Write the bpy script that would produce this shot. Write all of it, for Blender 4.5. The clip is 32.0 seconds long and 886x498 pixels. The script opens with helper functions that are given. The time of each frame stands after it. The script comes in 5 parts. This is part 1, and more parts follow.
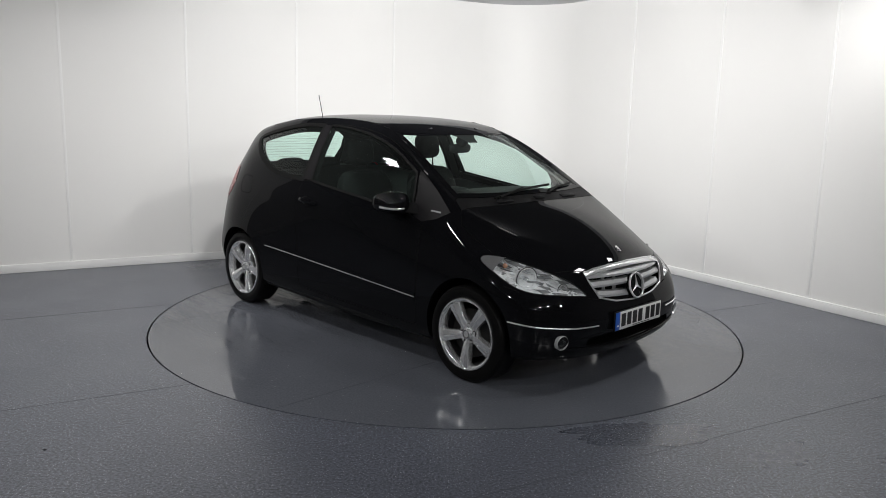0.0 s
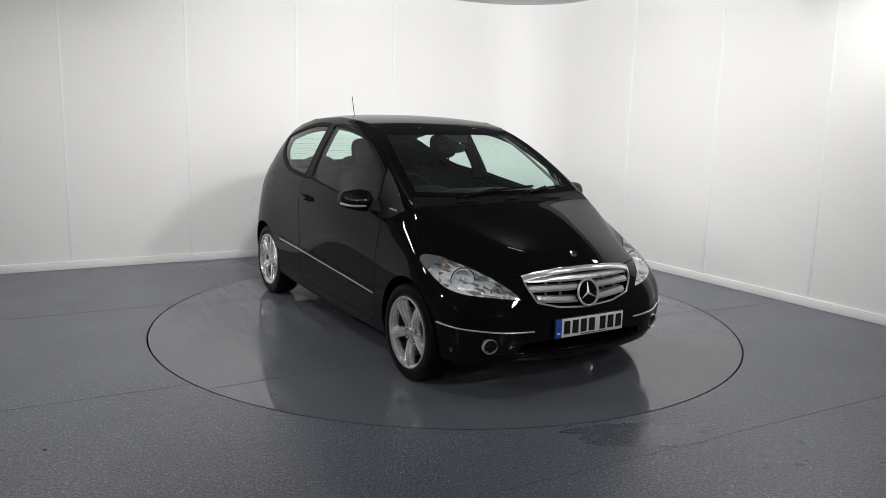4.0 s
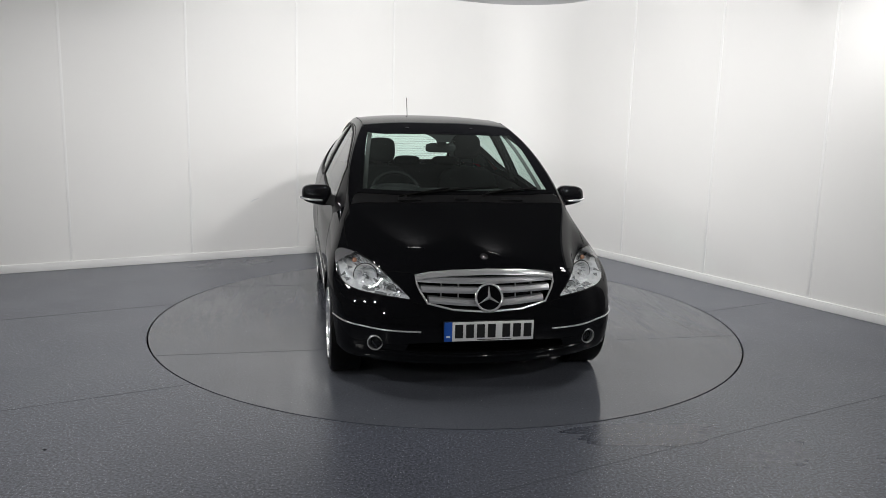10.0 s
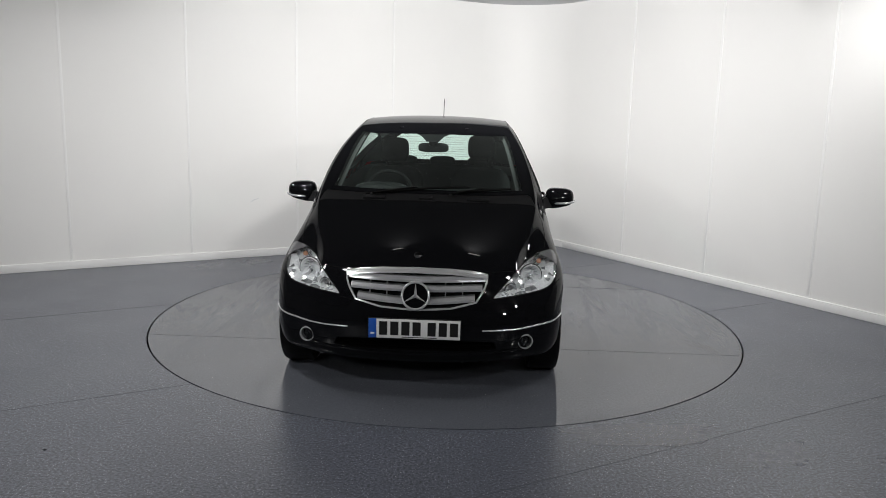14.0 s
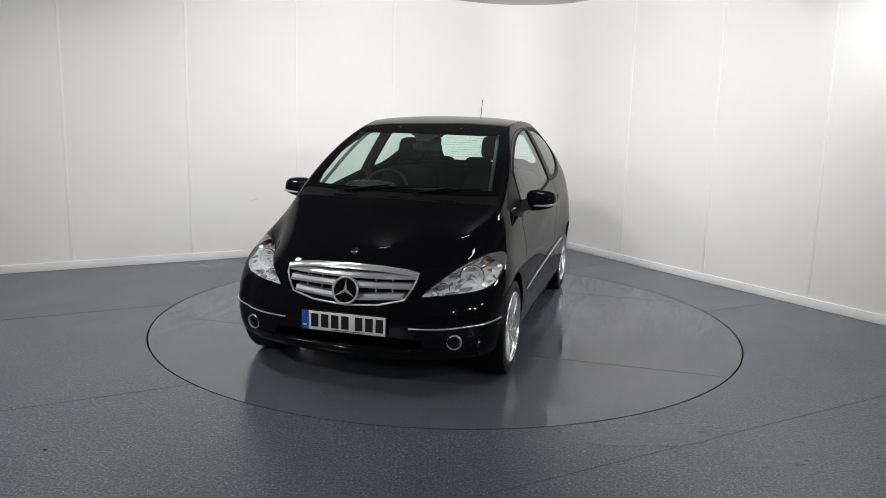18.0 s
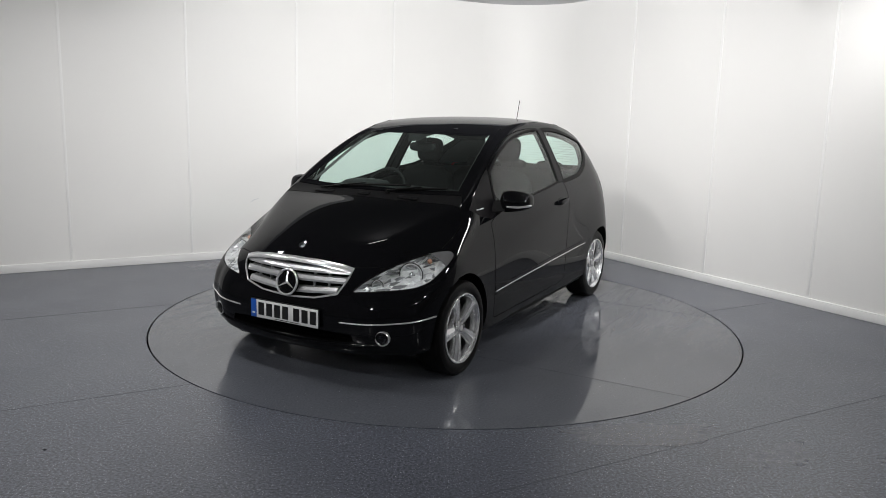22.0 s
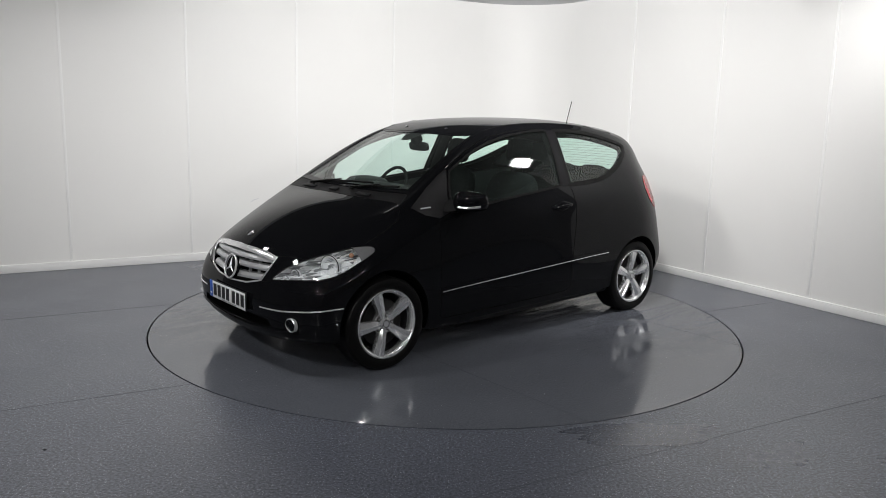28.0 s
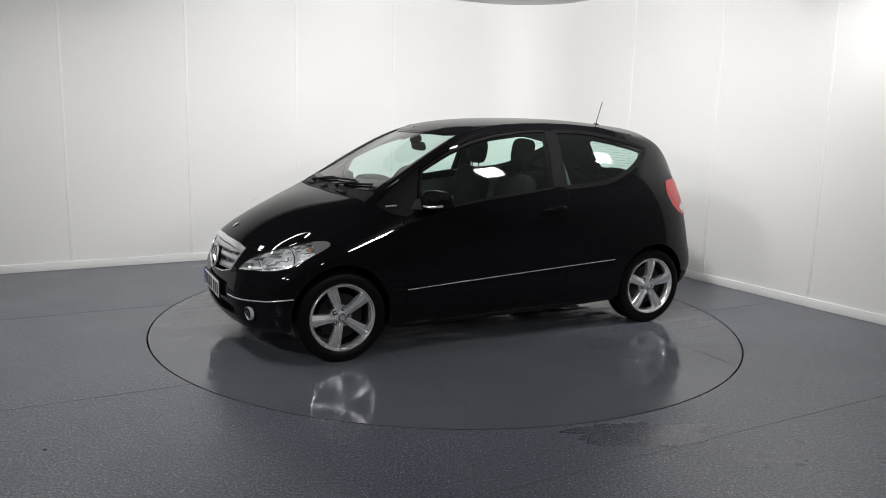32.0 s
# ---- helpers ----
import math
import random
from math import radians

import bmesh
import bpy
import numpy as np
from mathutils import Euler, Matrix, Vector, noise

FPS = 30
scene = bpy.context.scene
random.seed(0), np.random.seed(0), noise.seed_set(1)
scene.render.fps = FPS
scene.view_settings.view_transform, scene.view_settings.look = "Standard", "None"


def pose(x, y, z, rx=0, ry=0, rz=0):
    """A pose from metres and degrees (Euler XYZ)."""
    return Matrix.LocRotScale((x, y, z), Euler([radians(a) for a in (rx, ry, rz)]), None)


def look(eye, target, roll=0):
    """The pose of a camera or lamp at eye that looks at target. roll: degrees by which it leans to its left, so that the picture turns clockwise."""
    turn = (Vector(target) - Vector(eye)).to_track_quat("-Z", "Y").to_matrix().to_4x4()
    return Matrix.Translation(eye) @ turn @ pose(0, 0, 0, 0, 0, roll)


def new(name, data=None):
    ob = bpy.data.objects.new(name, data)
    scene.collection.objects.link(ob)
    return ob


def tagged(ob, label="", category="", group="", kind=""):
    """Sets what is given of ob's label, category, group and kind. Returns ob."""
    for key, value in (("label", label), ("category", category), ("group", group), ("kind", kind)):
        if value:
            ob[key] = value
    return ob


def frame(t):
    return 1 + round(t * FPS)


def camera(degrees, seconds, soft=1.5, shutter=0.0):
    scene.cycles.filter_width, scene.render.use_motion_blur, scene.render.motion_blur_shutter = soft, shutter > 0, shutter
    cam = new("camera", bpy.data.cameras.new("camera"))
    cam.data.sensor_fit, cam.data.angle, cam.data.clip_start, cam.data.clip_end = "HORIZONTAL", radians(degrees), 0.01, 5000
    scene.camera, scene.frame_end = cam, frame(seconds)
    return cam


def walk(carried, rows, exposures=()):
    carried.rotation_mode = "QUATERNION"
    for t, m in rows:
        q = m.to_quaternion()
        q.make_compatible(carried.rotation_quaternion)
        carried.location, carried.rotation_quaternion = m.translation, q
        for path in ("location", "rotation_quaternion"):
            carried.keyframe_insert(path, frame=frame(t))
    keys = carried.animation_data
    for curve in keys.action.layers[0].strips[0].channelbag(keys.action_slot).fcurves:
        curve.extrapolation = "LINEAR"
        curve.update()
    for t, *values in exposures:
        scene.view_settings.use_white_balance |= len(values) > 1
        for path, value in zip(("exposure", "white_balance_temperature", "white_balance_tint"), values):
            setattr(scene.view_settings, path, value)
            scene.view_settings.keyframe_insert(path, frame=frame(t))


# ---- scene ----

# ================= camera =================
cam = camera(58.62, 32.0, soft=0.85)
EYE = (0.0, 0.0, 1.638)
VIEW = look(EYE, (0.0, math.cos(radians(-10.112)), 1.638 + math.sin(radians(-10.112))), roll=1.454)
walk(cam, [(0.0, VIEW), (32.0, VIEW)])

# ================= plan =================
AXIS = Vector((0.0313, 6.0891, 0.0))          # turntable axis on the floor
TABLE_R = 2.217
CORNER = Vector((1.065, 10.15))               # where the two far walls would meet
DIR_A = Vector((-0.8744, -0.4852)).normalized()   # along wall A, away from the corner
DIR_B = Vector((0.5372, -0.8435)).normalized()    # along wall B, away from the corner
LEN_A, LEN_B = 9.6, 11.0
CEIL_Z = 2.885
CORNER_R = 0.8
TURN = ((0, -44.6), (6, -64.98), (9, -75.2), (13, -88.82), (19, -109.28), (23, -122.82), (28, -139.63), (32, -153.08))
CAR_OFF = Vector((-0.159, -0.1125, 0.0))      # car origin seen from the axis, in the car's own directions


def turn_at(t):
    return float(np.interp(t, [a for a, _ in TURN], [b for _, b in TURN]))


def room(a, b):
    """Plan point a metres along wall A and b metres along wall B from the corner."""
    return CORNER + DIR_A * a + DIR_B * b


# ================= light =================
world = bpy.data.worlds.new("room_dark")
world.use_nodes = True
world.node_tree.nodes["Background"].inputs[0].default_value = (0.9, 0.95, 1.0, 1)
world.node_tree.nodes["Background"].inputs[1].default_value = 0.02
scene.world = world
scene.view_settings.exposure = 0.0

# flood panels under the ceiling: pose, side, watts, spread
def downward(x, y, turn):
    return pose(x, y, 2.83, 0, 0, turn)


PANELS = [
    (downward(-3.05, 5.7, 40), 0.26, 17, 170), (downward(3.0, 5.9, 45), 0.26, 6, 170),
    (downward(-2.1, 4.5, 20), 0.26, 14, 170), (downward(2.1, 4.55, -20), 0.26, 12, 170),
    (look((-2.9, 2.2, 2.74), (-0.3, 6.6, 0.9)), 0.20, 22, 130), (look((3.2, 1.6, 2.74), (0.3, 6.6, 0.9)), 0.20, 18, 130),
    (look((-2.8, -0.8, 2.74), (-0.3, 5.5, 0.3)), 0.20, 14, 130), (look((2.8, -0.8, 2.74), (0.3, 5.5, 0.3)), 0.20, 12, 130),
    # two added wall washers, no known fixtures: they brighten the far walls
    (look((-0.6, 5.15, 2.72), (-0.9, 10.0, 1.4)), 0.20, 38, 140), (look((0.8, 5.15, 2.72), (1.3, 10.0, 1.35)), 0.20, 58, 140),
]
ROOM_ANGLE = math.atan2(DIR_A.y, DIR_A.x)


def panel_lamp(m, size, watts, spread):
    data = bpy.data.lights.new("panel_lamp", "AREA")
    data.shape, data.size, data.energy = "SQUARE", size, watts
    data.color = (1.0, 0.99, 0.985)
    data.spread = radians(spread)
    ob = new("panel_lamp", data)
    ob.matrix_world = m @ Matrix.Translation((0, 0, -0.012))


for spec in PANELS:
    panel_lamp(*spec)


# ================= materials =================
def nodes_of(name):
    m = bpy.data.materials.new(name)
    m.use_nodes = True
    nt = m.node_tree
    return m, nt, nt.nodes["Principled BSDF"]


def rgba(c):
    return (*c, 1.0) if len(c) == 3 else c


def mat(name, base, rough=0.5, metal=0.0, vary=0.0, scale=40.0, bump=0.0, bump_scale=200.0, rough_vary=0.0, coat=0.0, spec=0.5, detail=4.0, relief=0.002):
    """A surface with two scales of variation: broad tone and roughness, fine relief."""
    m, nt, p = nodes_of(name)
    p.inputs["Base Color"].default_value = rgba(base)
    p.inputs["Roughness"].default_value = rough
    p.inputs["Metallic"].default_value = metal
    p.inputs["Specular IOR Level"].default_value = spec
    p.inputs["Coat Weight"].default_value = coat
    p.inputs["Coat Roughness"].default_value = 0.02
    p.inputs["Coat IOR"].default_value = 1.42
    co = nt.nodes.new("ShaderNodeTexCoord")
    if vary or rough_vary:
        n = nt.nodes.new("ShaderNodeTexNoise")
        n.inputs["Scale"].default_value, n.inputs["Detail"].default_value = scale, detail
        nt.links.new(co.outputs["Object"], n.inputs["Vector"])
        if vary:
            mix = nt.nodes.new("ShaderNodeMix")
            mix.data_type = "RGBA"
            mix.inputs[6].default_value = rgba([max(0, c * (1 - vary)) for c in base[:3]])
            mix.inputs[7].default_value = rgba([min(1, c * (1 + vary)) for c in base[:3]])
            nt.links.new(n.outputs["Fac"], mix.inputs[0])
            nt.links.new(mix.outputs[2], p.inputs["Base Color"])
        if rough_vary:
            r = nt.nodes.new("ShaderNodeMapRange")
            r.inputs[3].default_value, r.inputs[4].default_value = max(0, rough - rough_vary), min(1, rough + rough_vary)
            nt.links.new(n.outputs["Fac"], r.inputs[0])
            nt.links.new(r.outputs[0], p.inputs["Roughness"])
    if bump:
        n2 = nt.nodes.new("ShaderNodeTexNoise")
        n2.inputs["Scale"].default_value, n2.inputs["Detail"].default_value = bump_scale, 3.0
        nt.links.new(co.outputs["Object"], n2.inputs["Vector"])
        b = nt.nodes.new("ShaderNodeBump")
        b.inputs["Strength"].default_value, b.inputs["Distance"].default_value = bump, relief
        nt.links.new(n2.outputs["Fac"], b.inputs["Height"])
        nt.links.new(b.outputs[0], p.inputs["Normal"])
    return m


def glow(name, color, strength):
    m, nt, p = nodes_of(name)
    p.inputs["Base Color"].default_value = rgba(color)
    p.inputs["Emission Color"].default_value = rgba(color)
    p.inputs["Emission Strength"].default_value = strength
    return m


def glass(name, tint, rough=0.0, base_gloss=0.08, haze=0.0):
    """Thin tinted pane: light passes through tinted, the Fresnel share is mirrored, and a pale diffuse haze is mixed in
    to lift the dark cabin.
    """
    m, nt, p = nodes_of(name)
    nt.nodes.remove(p)
    out = nt.nodes["Material Output"]
    tr, gl, lw, mx = (nt.nodes.new("ShaderNode" + k) for k in ("BsdfTransparent", "BsdfGlossy", "LayerWeight", "MixShader"))
    tr.inputs[0].default_value = rgba(tint)
    gl.inputs["Roughness"].default_value = rough
    lw.inputs["Blend"].default_value = 0.5
    power, ramp = nt.nodes.new("ShaderNodeMath"), nt.nodes.new("ShaderNodeMapRange")
    power.operation, power.inputs[1].default_value = "POWER", 5.0
    ramp.inputs[3].default_value, ramp.inputs[4].default_value = base_gloss, 1.0
    nt.links.new(lw.outputs["Facing"], power.inputs[0])
    nt.links.new(power.outputs[0], ramp.inputs[0])
    nt.links.new(ramp.outputs[0], mx.inputs[0])
    nt.links.new(tr.outputs[0], mx.inputs[1])
    nt.links.new(gl.outputs[0], mx.inputs[2])
    # painted haze: an even diffuse share that brightens the view through the pane
    film, veil = nt.nodes.new("ShaderNodeBsdfDiffuse"), nt.nodes.new("ShaderNodeMixShader")
    film.inputs[0].default_value = (0.72, 0.80, 0.77, 1)
    veil.inputs[0].default_value = haze
    nt.links.new(mx.outputs[0], veil.inputs[1])
    nt.links.new(film.outputs[0], veil.inputs[2])
    nt.links.new(veil.outputs[0], out.inputs[0])
    return m


def floor_mat(name, base, rough, rough_vary, fleck, grainy=0.75, speckle=0.28, streaky=0.0, spec=0.5):
    """Grey safety vinyl: mottled tone, glittering grit, scuffed gloss."""
    m, nt, p = nodes_of(name)
    p.inputs["Specular IOR Level"].default_value = spec
    co = nt.nodes.new("ShaderNodeTexCoord")
    big, fine, vor = nt.nodes.new("ShaderNodeTexNoise"), nt.nodes.new("ShaderNodeTexNoise"), nt.nodes.new("ShaderNodeTexVoronoi")
    big.inputs["Scale"].default_value, big.inputs["Detail"].default_value = 1.3, 6
    fine.inputs["Scale"].default_value, fine.inputs["Detail"].default_value = 260, 2
    vor.inputs["Scale"].default_value = 150
    for n in (big, fine, vor):
        nt.links.new(co.outputs["Object"], n.inputs["Vector"])
    mix = nt.nodes.new("ShaderNodeMix")
    mix.data_type = "RGBA"
    mix.inputs[6].default_value, mix.inputs[7].default_value = rgba([c * 0.82 for c in base]), rgba([c * 1.16 for c in base])
    nt.links.new(big.outputs["Fac"], mix.inputs[0])
    grain = nt.nodes.new("ShaderNodeMix")
    grain.data_type, grain.blend_type = "RGBA", "MULTIPLY"
    grain.inputs[0].default_value = grainy
    ramp = nt.nodes.new("ShaderNodeMapRange")
    ramp.inputs[1].default_value, ramp.inputs[2].default_value, ramp.inputs[3].default_value, ramp.inputs[4].default_value = 0.3, 0.7, 0.25, 1.75
    nt.links.new(fine.outputs["Fac"], ramp.inputs[0])
    speck = nt.nodes.new("ShaderNodeTexNoise")           # coarser speckle of the vinyl
    speck.inputs["Scale"].default_value, speck.inputs["Detail"].default_value = 75, 5
    nt.links.new(co.outputs["Object"], speck.inputs["Vector"])
    sr = nt.nodes.new("ShaderNodeMapRange")
    sr.inputs[1].default_value, sr.inputs[2].default_value, sr.inputs[3].default_value, sr.inputs[4].default_value = 0.35, 0.65, 1 - speckle, 1 + speckle
    nt.links.new(speck.outputs["Fac"], sr.inputs[0])
    sp = nt.nodes.new("ShaderNodeMix")
    sp.data_type, sp.blend_type = "RGBA", "MULTIPLY"
    sp.inputs[0].default_value = 1.0
    nt.links.new(mix.outputs[2], sp.inputs[6])
    nt.links.new(sr.outputs[0], sp.inputs[7])
    nt.links.new(sp.outputs[2], grain.inputs[6])
    nt.links.new(ramp.outputs[0], grain.inputs[7])
    # light grit: the cores of a few cells
    core = nt.nodes.new("ShaderNodeMath")
    core.operation, core.inputs[1].default_value = "LESS_THAN", 0.19
    nt.links.new(vor.outputs["Distance"], core.inputs[0])
    pick = nt.nodes.new("ShaderNodeSeparateColor")
    nt.links.new(vor.outputs["Color"], pick.inputs[0])
    few = nt.nodes.new("ShaderNodeMath")
    few.operation, few.inputs[1].default_value = "GREATER_THAN", 1.0 - fleck
    nt.links.new(pick.outputs[0], few.inputs[0])
    both = nt.nodes.new("ShaderNodeMath")
    both.operation = "MULTIPLY"
    nt.links.new(core.outputs[0], both.inputs[0])
    nt.links.new(few.outputs[0], both.inputs[1])
    grit = nt.nodes.new("ShaderNodeMix")
    grit.data_type = "RGBA"
    grit.inputs[7].default_value = (0.85, 0.87, 0.92, 1)
    nt.links.new(both.outputs[0], grit.inputs[0])
    nt.links.new(grain.outputs[2], grit.inputs[6])
    nt.links.new(grit.outputs[2], p.inputs["Base Color"])
    scuff = nt.nodes.new("ShaderNodeTexNoise")
    scuff.inputs["Scale"].default_value, scuff.inputs["Detail"].default_value = 2.6, 8
    smear = nt.nodes.new("ShaderNodeMapping")              # wheel marks drawn out along one way
    smear.inputs["Scale"].default_value = (1.0 - 0.6 * streaky, 1.0 + 1.4 * streaky, 1.0)
    smear.inputs["Rotation"].default_value = (0, 0, 0.5)
    scuff.inputs["Distortion"].default_value = 1.2 * streaky
    nt.links.new(co.outputs["Object"], smear.inputs["Vector"])
    nt.links.new(smear.outputs[0], scuff.inputs["Vector"])
    rr = nt.nodes.new("ShaderNodeMapRange")
    rr.inputs[1].default_value, rr.inputs[2].default_value = 0.3 + 0.14 * streaky, 0.7 - 0.14 * streaky
    rr.inputs[3].default_value, rr.inputs[4].default_value = rough - rough_vary, rough + rough_vary
    nt.links.new(scuff.outputs["Fac"], rr.inputs[0])
    nt.links.new(rr.outputs[0], p.inputs["Roughness"])
    b = nt.nodes.new("ShaderNodeBump")
    b.inputs["Strength"].default_value, b.inputs["Distance"].default_value = 0.06 - 0.04 * streaky, 0.001
    nt.links.new(fine.outputs["Fac"], b.inputs["Height"])
    nt.links.new(b.outputs[0], p.inputs["Normal"])
    return m


M_WALL = mat("wall_paint_white", (0.80, 0.797, 0.782), 0.55, vary=0.025, scale=1.2, bump=0.05, bump_scale=60)
M_BLACK = mat("black_studio_paint", (0.020, 0.020, 0.021), 0.8, vary=0.1, scale=2, bump=0.1, bump_scale=60)
M_TRIM = mat("white_trim", (0.84, 0.84, 0.83), 0.35, vary=0.02, scale=8)
M_DRAPE = mat("dark_grey_board", (0.20, 0.20, 0.205), 0.8, vary=0.1, scale=2, bump=0.1, bump_scale=60)
M_CEIL = mat("ceiling_pale", (0.60, 0.61, 0.63), 0.8, vary=0.02, scale=3, bump=0.05)
M_FLOOR = floor_mat("grey_safety_vinyl", (0.098, 0.106, 0.131), 0.31, 0.03, 0.26, 0.9, 0.6)
M_TABLE = floor_mat("turntable_vinyl", (0.104, 0.111, 0.130), 0.125, 0.10, 0.01, 0.40, 0.14, 1.0, 0.46)
M_DAMP = floor_mat("damp_vinyl", (0.080, 0.087, 0.107), 0.22, 0.05, 0.25, 0.8, 0.5)
M_SCUFF = floor_mat("scuffed_vinyl", (0.092, 0.099, 0.122), 0.28, 0.03, 0.30, 0.9, 0.55)
M_GAP = mat("gap_dark", (0.0025, 0.0025, 0.0025), 0.9, vary=0.2, spec=0.1)
M_WELD = mat("weld_line", (0.094, 0.100, 0.118), 0.5, vary=0.2, scale=60)
M_JOINT = mat("table_joint", (0.090, 0.096, 0.112), 0.2, vary=0.2, scale=60)
M_PANEL = glow("lit_panel", (1.0, 0.985, 0.96), 30.0)
M_PAINT = mat("black_car_paint", (0.0046, 0.0048, 0.0056), 0.4, vary=0.1, scale=600, coat=0.58, spec=0.0)
M_PLASTIC = mat("dark_grey_plastic", (0.007, 0.007, 0.0075), 0.5, vary=0.15, scale=300, bump=0.15, bump_scale=700, spec=0.15)
M_SCUTTLE = mat("scuttle_plastic", (0.0085, 0.0085, 0.0092), 0.55, vary=0.15, scale=200, bump=0.15, bump_scale=600, spec=0.18)
M_SAIL = mat("pillar_grey_film", (0.0055, 0.005, 0.0062), 0.42, vary=0.1, scale=200, spec=0.12)
M_RUBBER = mat("black_rubber", (0.0035, 0.0035, 0.0035), 0.55, vary=0.2, scale=120, bump=0.1, spec=0.12)
M_INTAKE = mat("intake_black", (0.0022, 0.0022, 0.0022), 0.7, vary=0.2, scale=120, spec=0.05)
M_TYRE = mat("tyre_rubber", (0.0035, 0.0035, 0.0035), 0.42, vary=0.25, scale=60, bump=0.15, bump_scale=300, spec=0.12)
M_CHROME = mat("chrome", (0.85, 0.85, 0.86), 0.06, 1.0, rough_vary=0.03, scale=20)
M_BRIGHT = mat("bright_trim", (0.80, 0.81, 0.82), 0.18, 0.65, vary=0.04, scale=20, rough_vary=0.05)
M_SILVER = mat("silver_alloy", (0.82, 0.83, 0.84), 0.24, 0.80, vary=0.02, scale=6, coat=0.5)
M_SLAT = mat("silver_grille_paint", (0.50, 0.51, 0.52), 0.3, 0.5, vary=0.05, scale=30)
M_GLASS = glass("tinted_glass", (0.86, 1.0, 0.95), base_gloss=0.05, haze=0.009)
M_SCREEN = glass("windscreen_glass", (0.90, 1.0, 0.965), base_gloss=0.05, haze=0.012)
M_LENS = glass("clear_lens", (0.95, 0.97, 0.98), base_gloss=0.05)
M_REFLECTOR = mat("lamp_reflector", (0.98, 0.985, 0.99), 0.10, 0.30, vary=0.04, scale=70)
M_LAMPTAIL = mat("smoky_lamp_tip", (0.13, 0.13, 0.135), 0.12, vary=0.15, scale=30, coat=0.6)
# darker copy of the lamp reflector: dark reflections put into the colour
M_DARKFACET = mat("dark_reflection_grey", (0.46, 0.465, 0.47), 0.12, 0.6, vary=0.1, scale=60)
M_BOWL = mat("bright_bowl", (0.95, 0.955, 0.96), 0.09, 0.45, vary=0.05, scale=60, rough_vary=0.04)
M_AMBER = mat("amber_bulb", (0.52, 0.27, 0.17), 0.25, vary=0.1)
M_RED = mat("red_lamp_lens", (0.40, 0.010, 0.014), 0.25, vary=0.12, scale=60, coat=0.15)
M_CLEARLENS = mat("reverse_lamp_lens", (0.55, 0.54, 0.53), 0.2, vary=0.08, scale=90, coat=0.6)
M_CLOTH = mat("seat_cloth", (0.0085, 0.009, 0.009), 0.9, vary=0.3, scale=90, bump=0.4, bump_scale=900, spec=0.08)
M_CABIN = mat("cabin_plastic", (0.012, 0.013, 0.013), 0.6, vary=0.15, scale=60, bump=0.2, bump_scale=600, spec=0.25)
M_DOORTRIM = mat("door_trim_grey", (0.055, 0.060, 0.058), 0.7, vary=0.15, scale=40, bump=0.2, bump_scale=600, spec=0.2)
M_LINING = mat("roof_lining", (0.12, 0.12, 0.115), 0.9, vary=0.06, scale=50, bump=0.2, bump_scale=700)
M_TRIMGREY = mat("pale_grey_trim", (0.05, 0.05, 0.049), 0.8, vary=0.06, scale=50, bump=0.1)
M_PLATE = mat("number_plate_white", (0.72, 0.73, 0.72), 0.3, vary=0.02, scale=30)
M_BLUE = mat("plate_band_blue", (0.015, 0.09, 0.42), 0.35, vary=0.05)
M_INK = mat("plate_black", (0.008, 0.008, 0.008), 0.4, vary=0.1)
# barrel and brake disc: shade behind the spokes is put into their colour
M_BARREL = mat("shaded_barrel_grey", (0.018, 0.018, 0.019), 0.4, 0.3, vary=0.1)
M_BRAKE = mat("brake_iron", (0.010, 0.0095, 0.009), 0.5, 0.6, vary=0.2, scale=40)


# ================= mesh helpers =================
def part(name, bm, material, parent=None, label="", smooth=True):
    me = bpy.data.meshes.new(name)
    bm.normal_update()
    bm.to_mesh(me)
    bm.free()
    if isinstance(material, (list, tuple)):
        for m in material:
            me.materials.append(m)
    else:
        me.materials.append(material)
    if smooth:
        for p in me.polygons:
            p.use_smooth = True
        me.set_sharp_from_angle(angle=radians(38))
    ob = new(name, me)
    if parent is not None:
        ob.parent = parent
    if label:
        ob["label"] = label
    return ob


def add_box(bm, cx, cy, cz, sx, sy, sz, rot=None, bevel=0.0):
    r = bmesh.ops.create_cube(bm, size=1.0)
    m = Matrix.Translation((cx, cy, cz)) @ (rot.to_4x4() if rot else Matrix()) @ Matrix.Diagonal((sx, sy, sz, 1))
    bmesh.ops.transform(bm, matrix=m, verts=r["verts"])
    if bevel:
        es = list({e for v in r["verts"] for e in v.link_edges})
        bmesh.ops.bevel(bm, geom=es, offset=bevel, segments=2, affect="EDGES", profile=0.5)


def lathe(bm, rings, n=48, axis="Y", close=False):
    """Rings of (radius, offset along the axis) turned about the axis."""
    rows = []
    for r, o in rings:
        row = []
        for k in range(n):
            a = 2 * math.pi * k / n
            c, s = r * math.cos(a), r * math.sin(a)
            row.append(bm.verts.new((c, o, s) if axis == "Y" else ((o, c, s) if axis == "X" else (c, s, o))))
        rows.append(row)
    pairs = list(zip(rows, rows[1:])) + ([(rows[-1], rows[0])] if close else [])
    for a, b in pairs:
        for k in range(n):
            bm.faces.new((a[k], a[(k + 1) % n], b[(k + 1) % n], b[k]))
    return rows


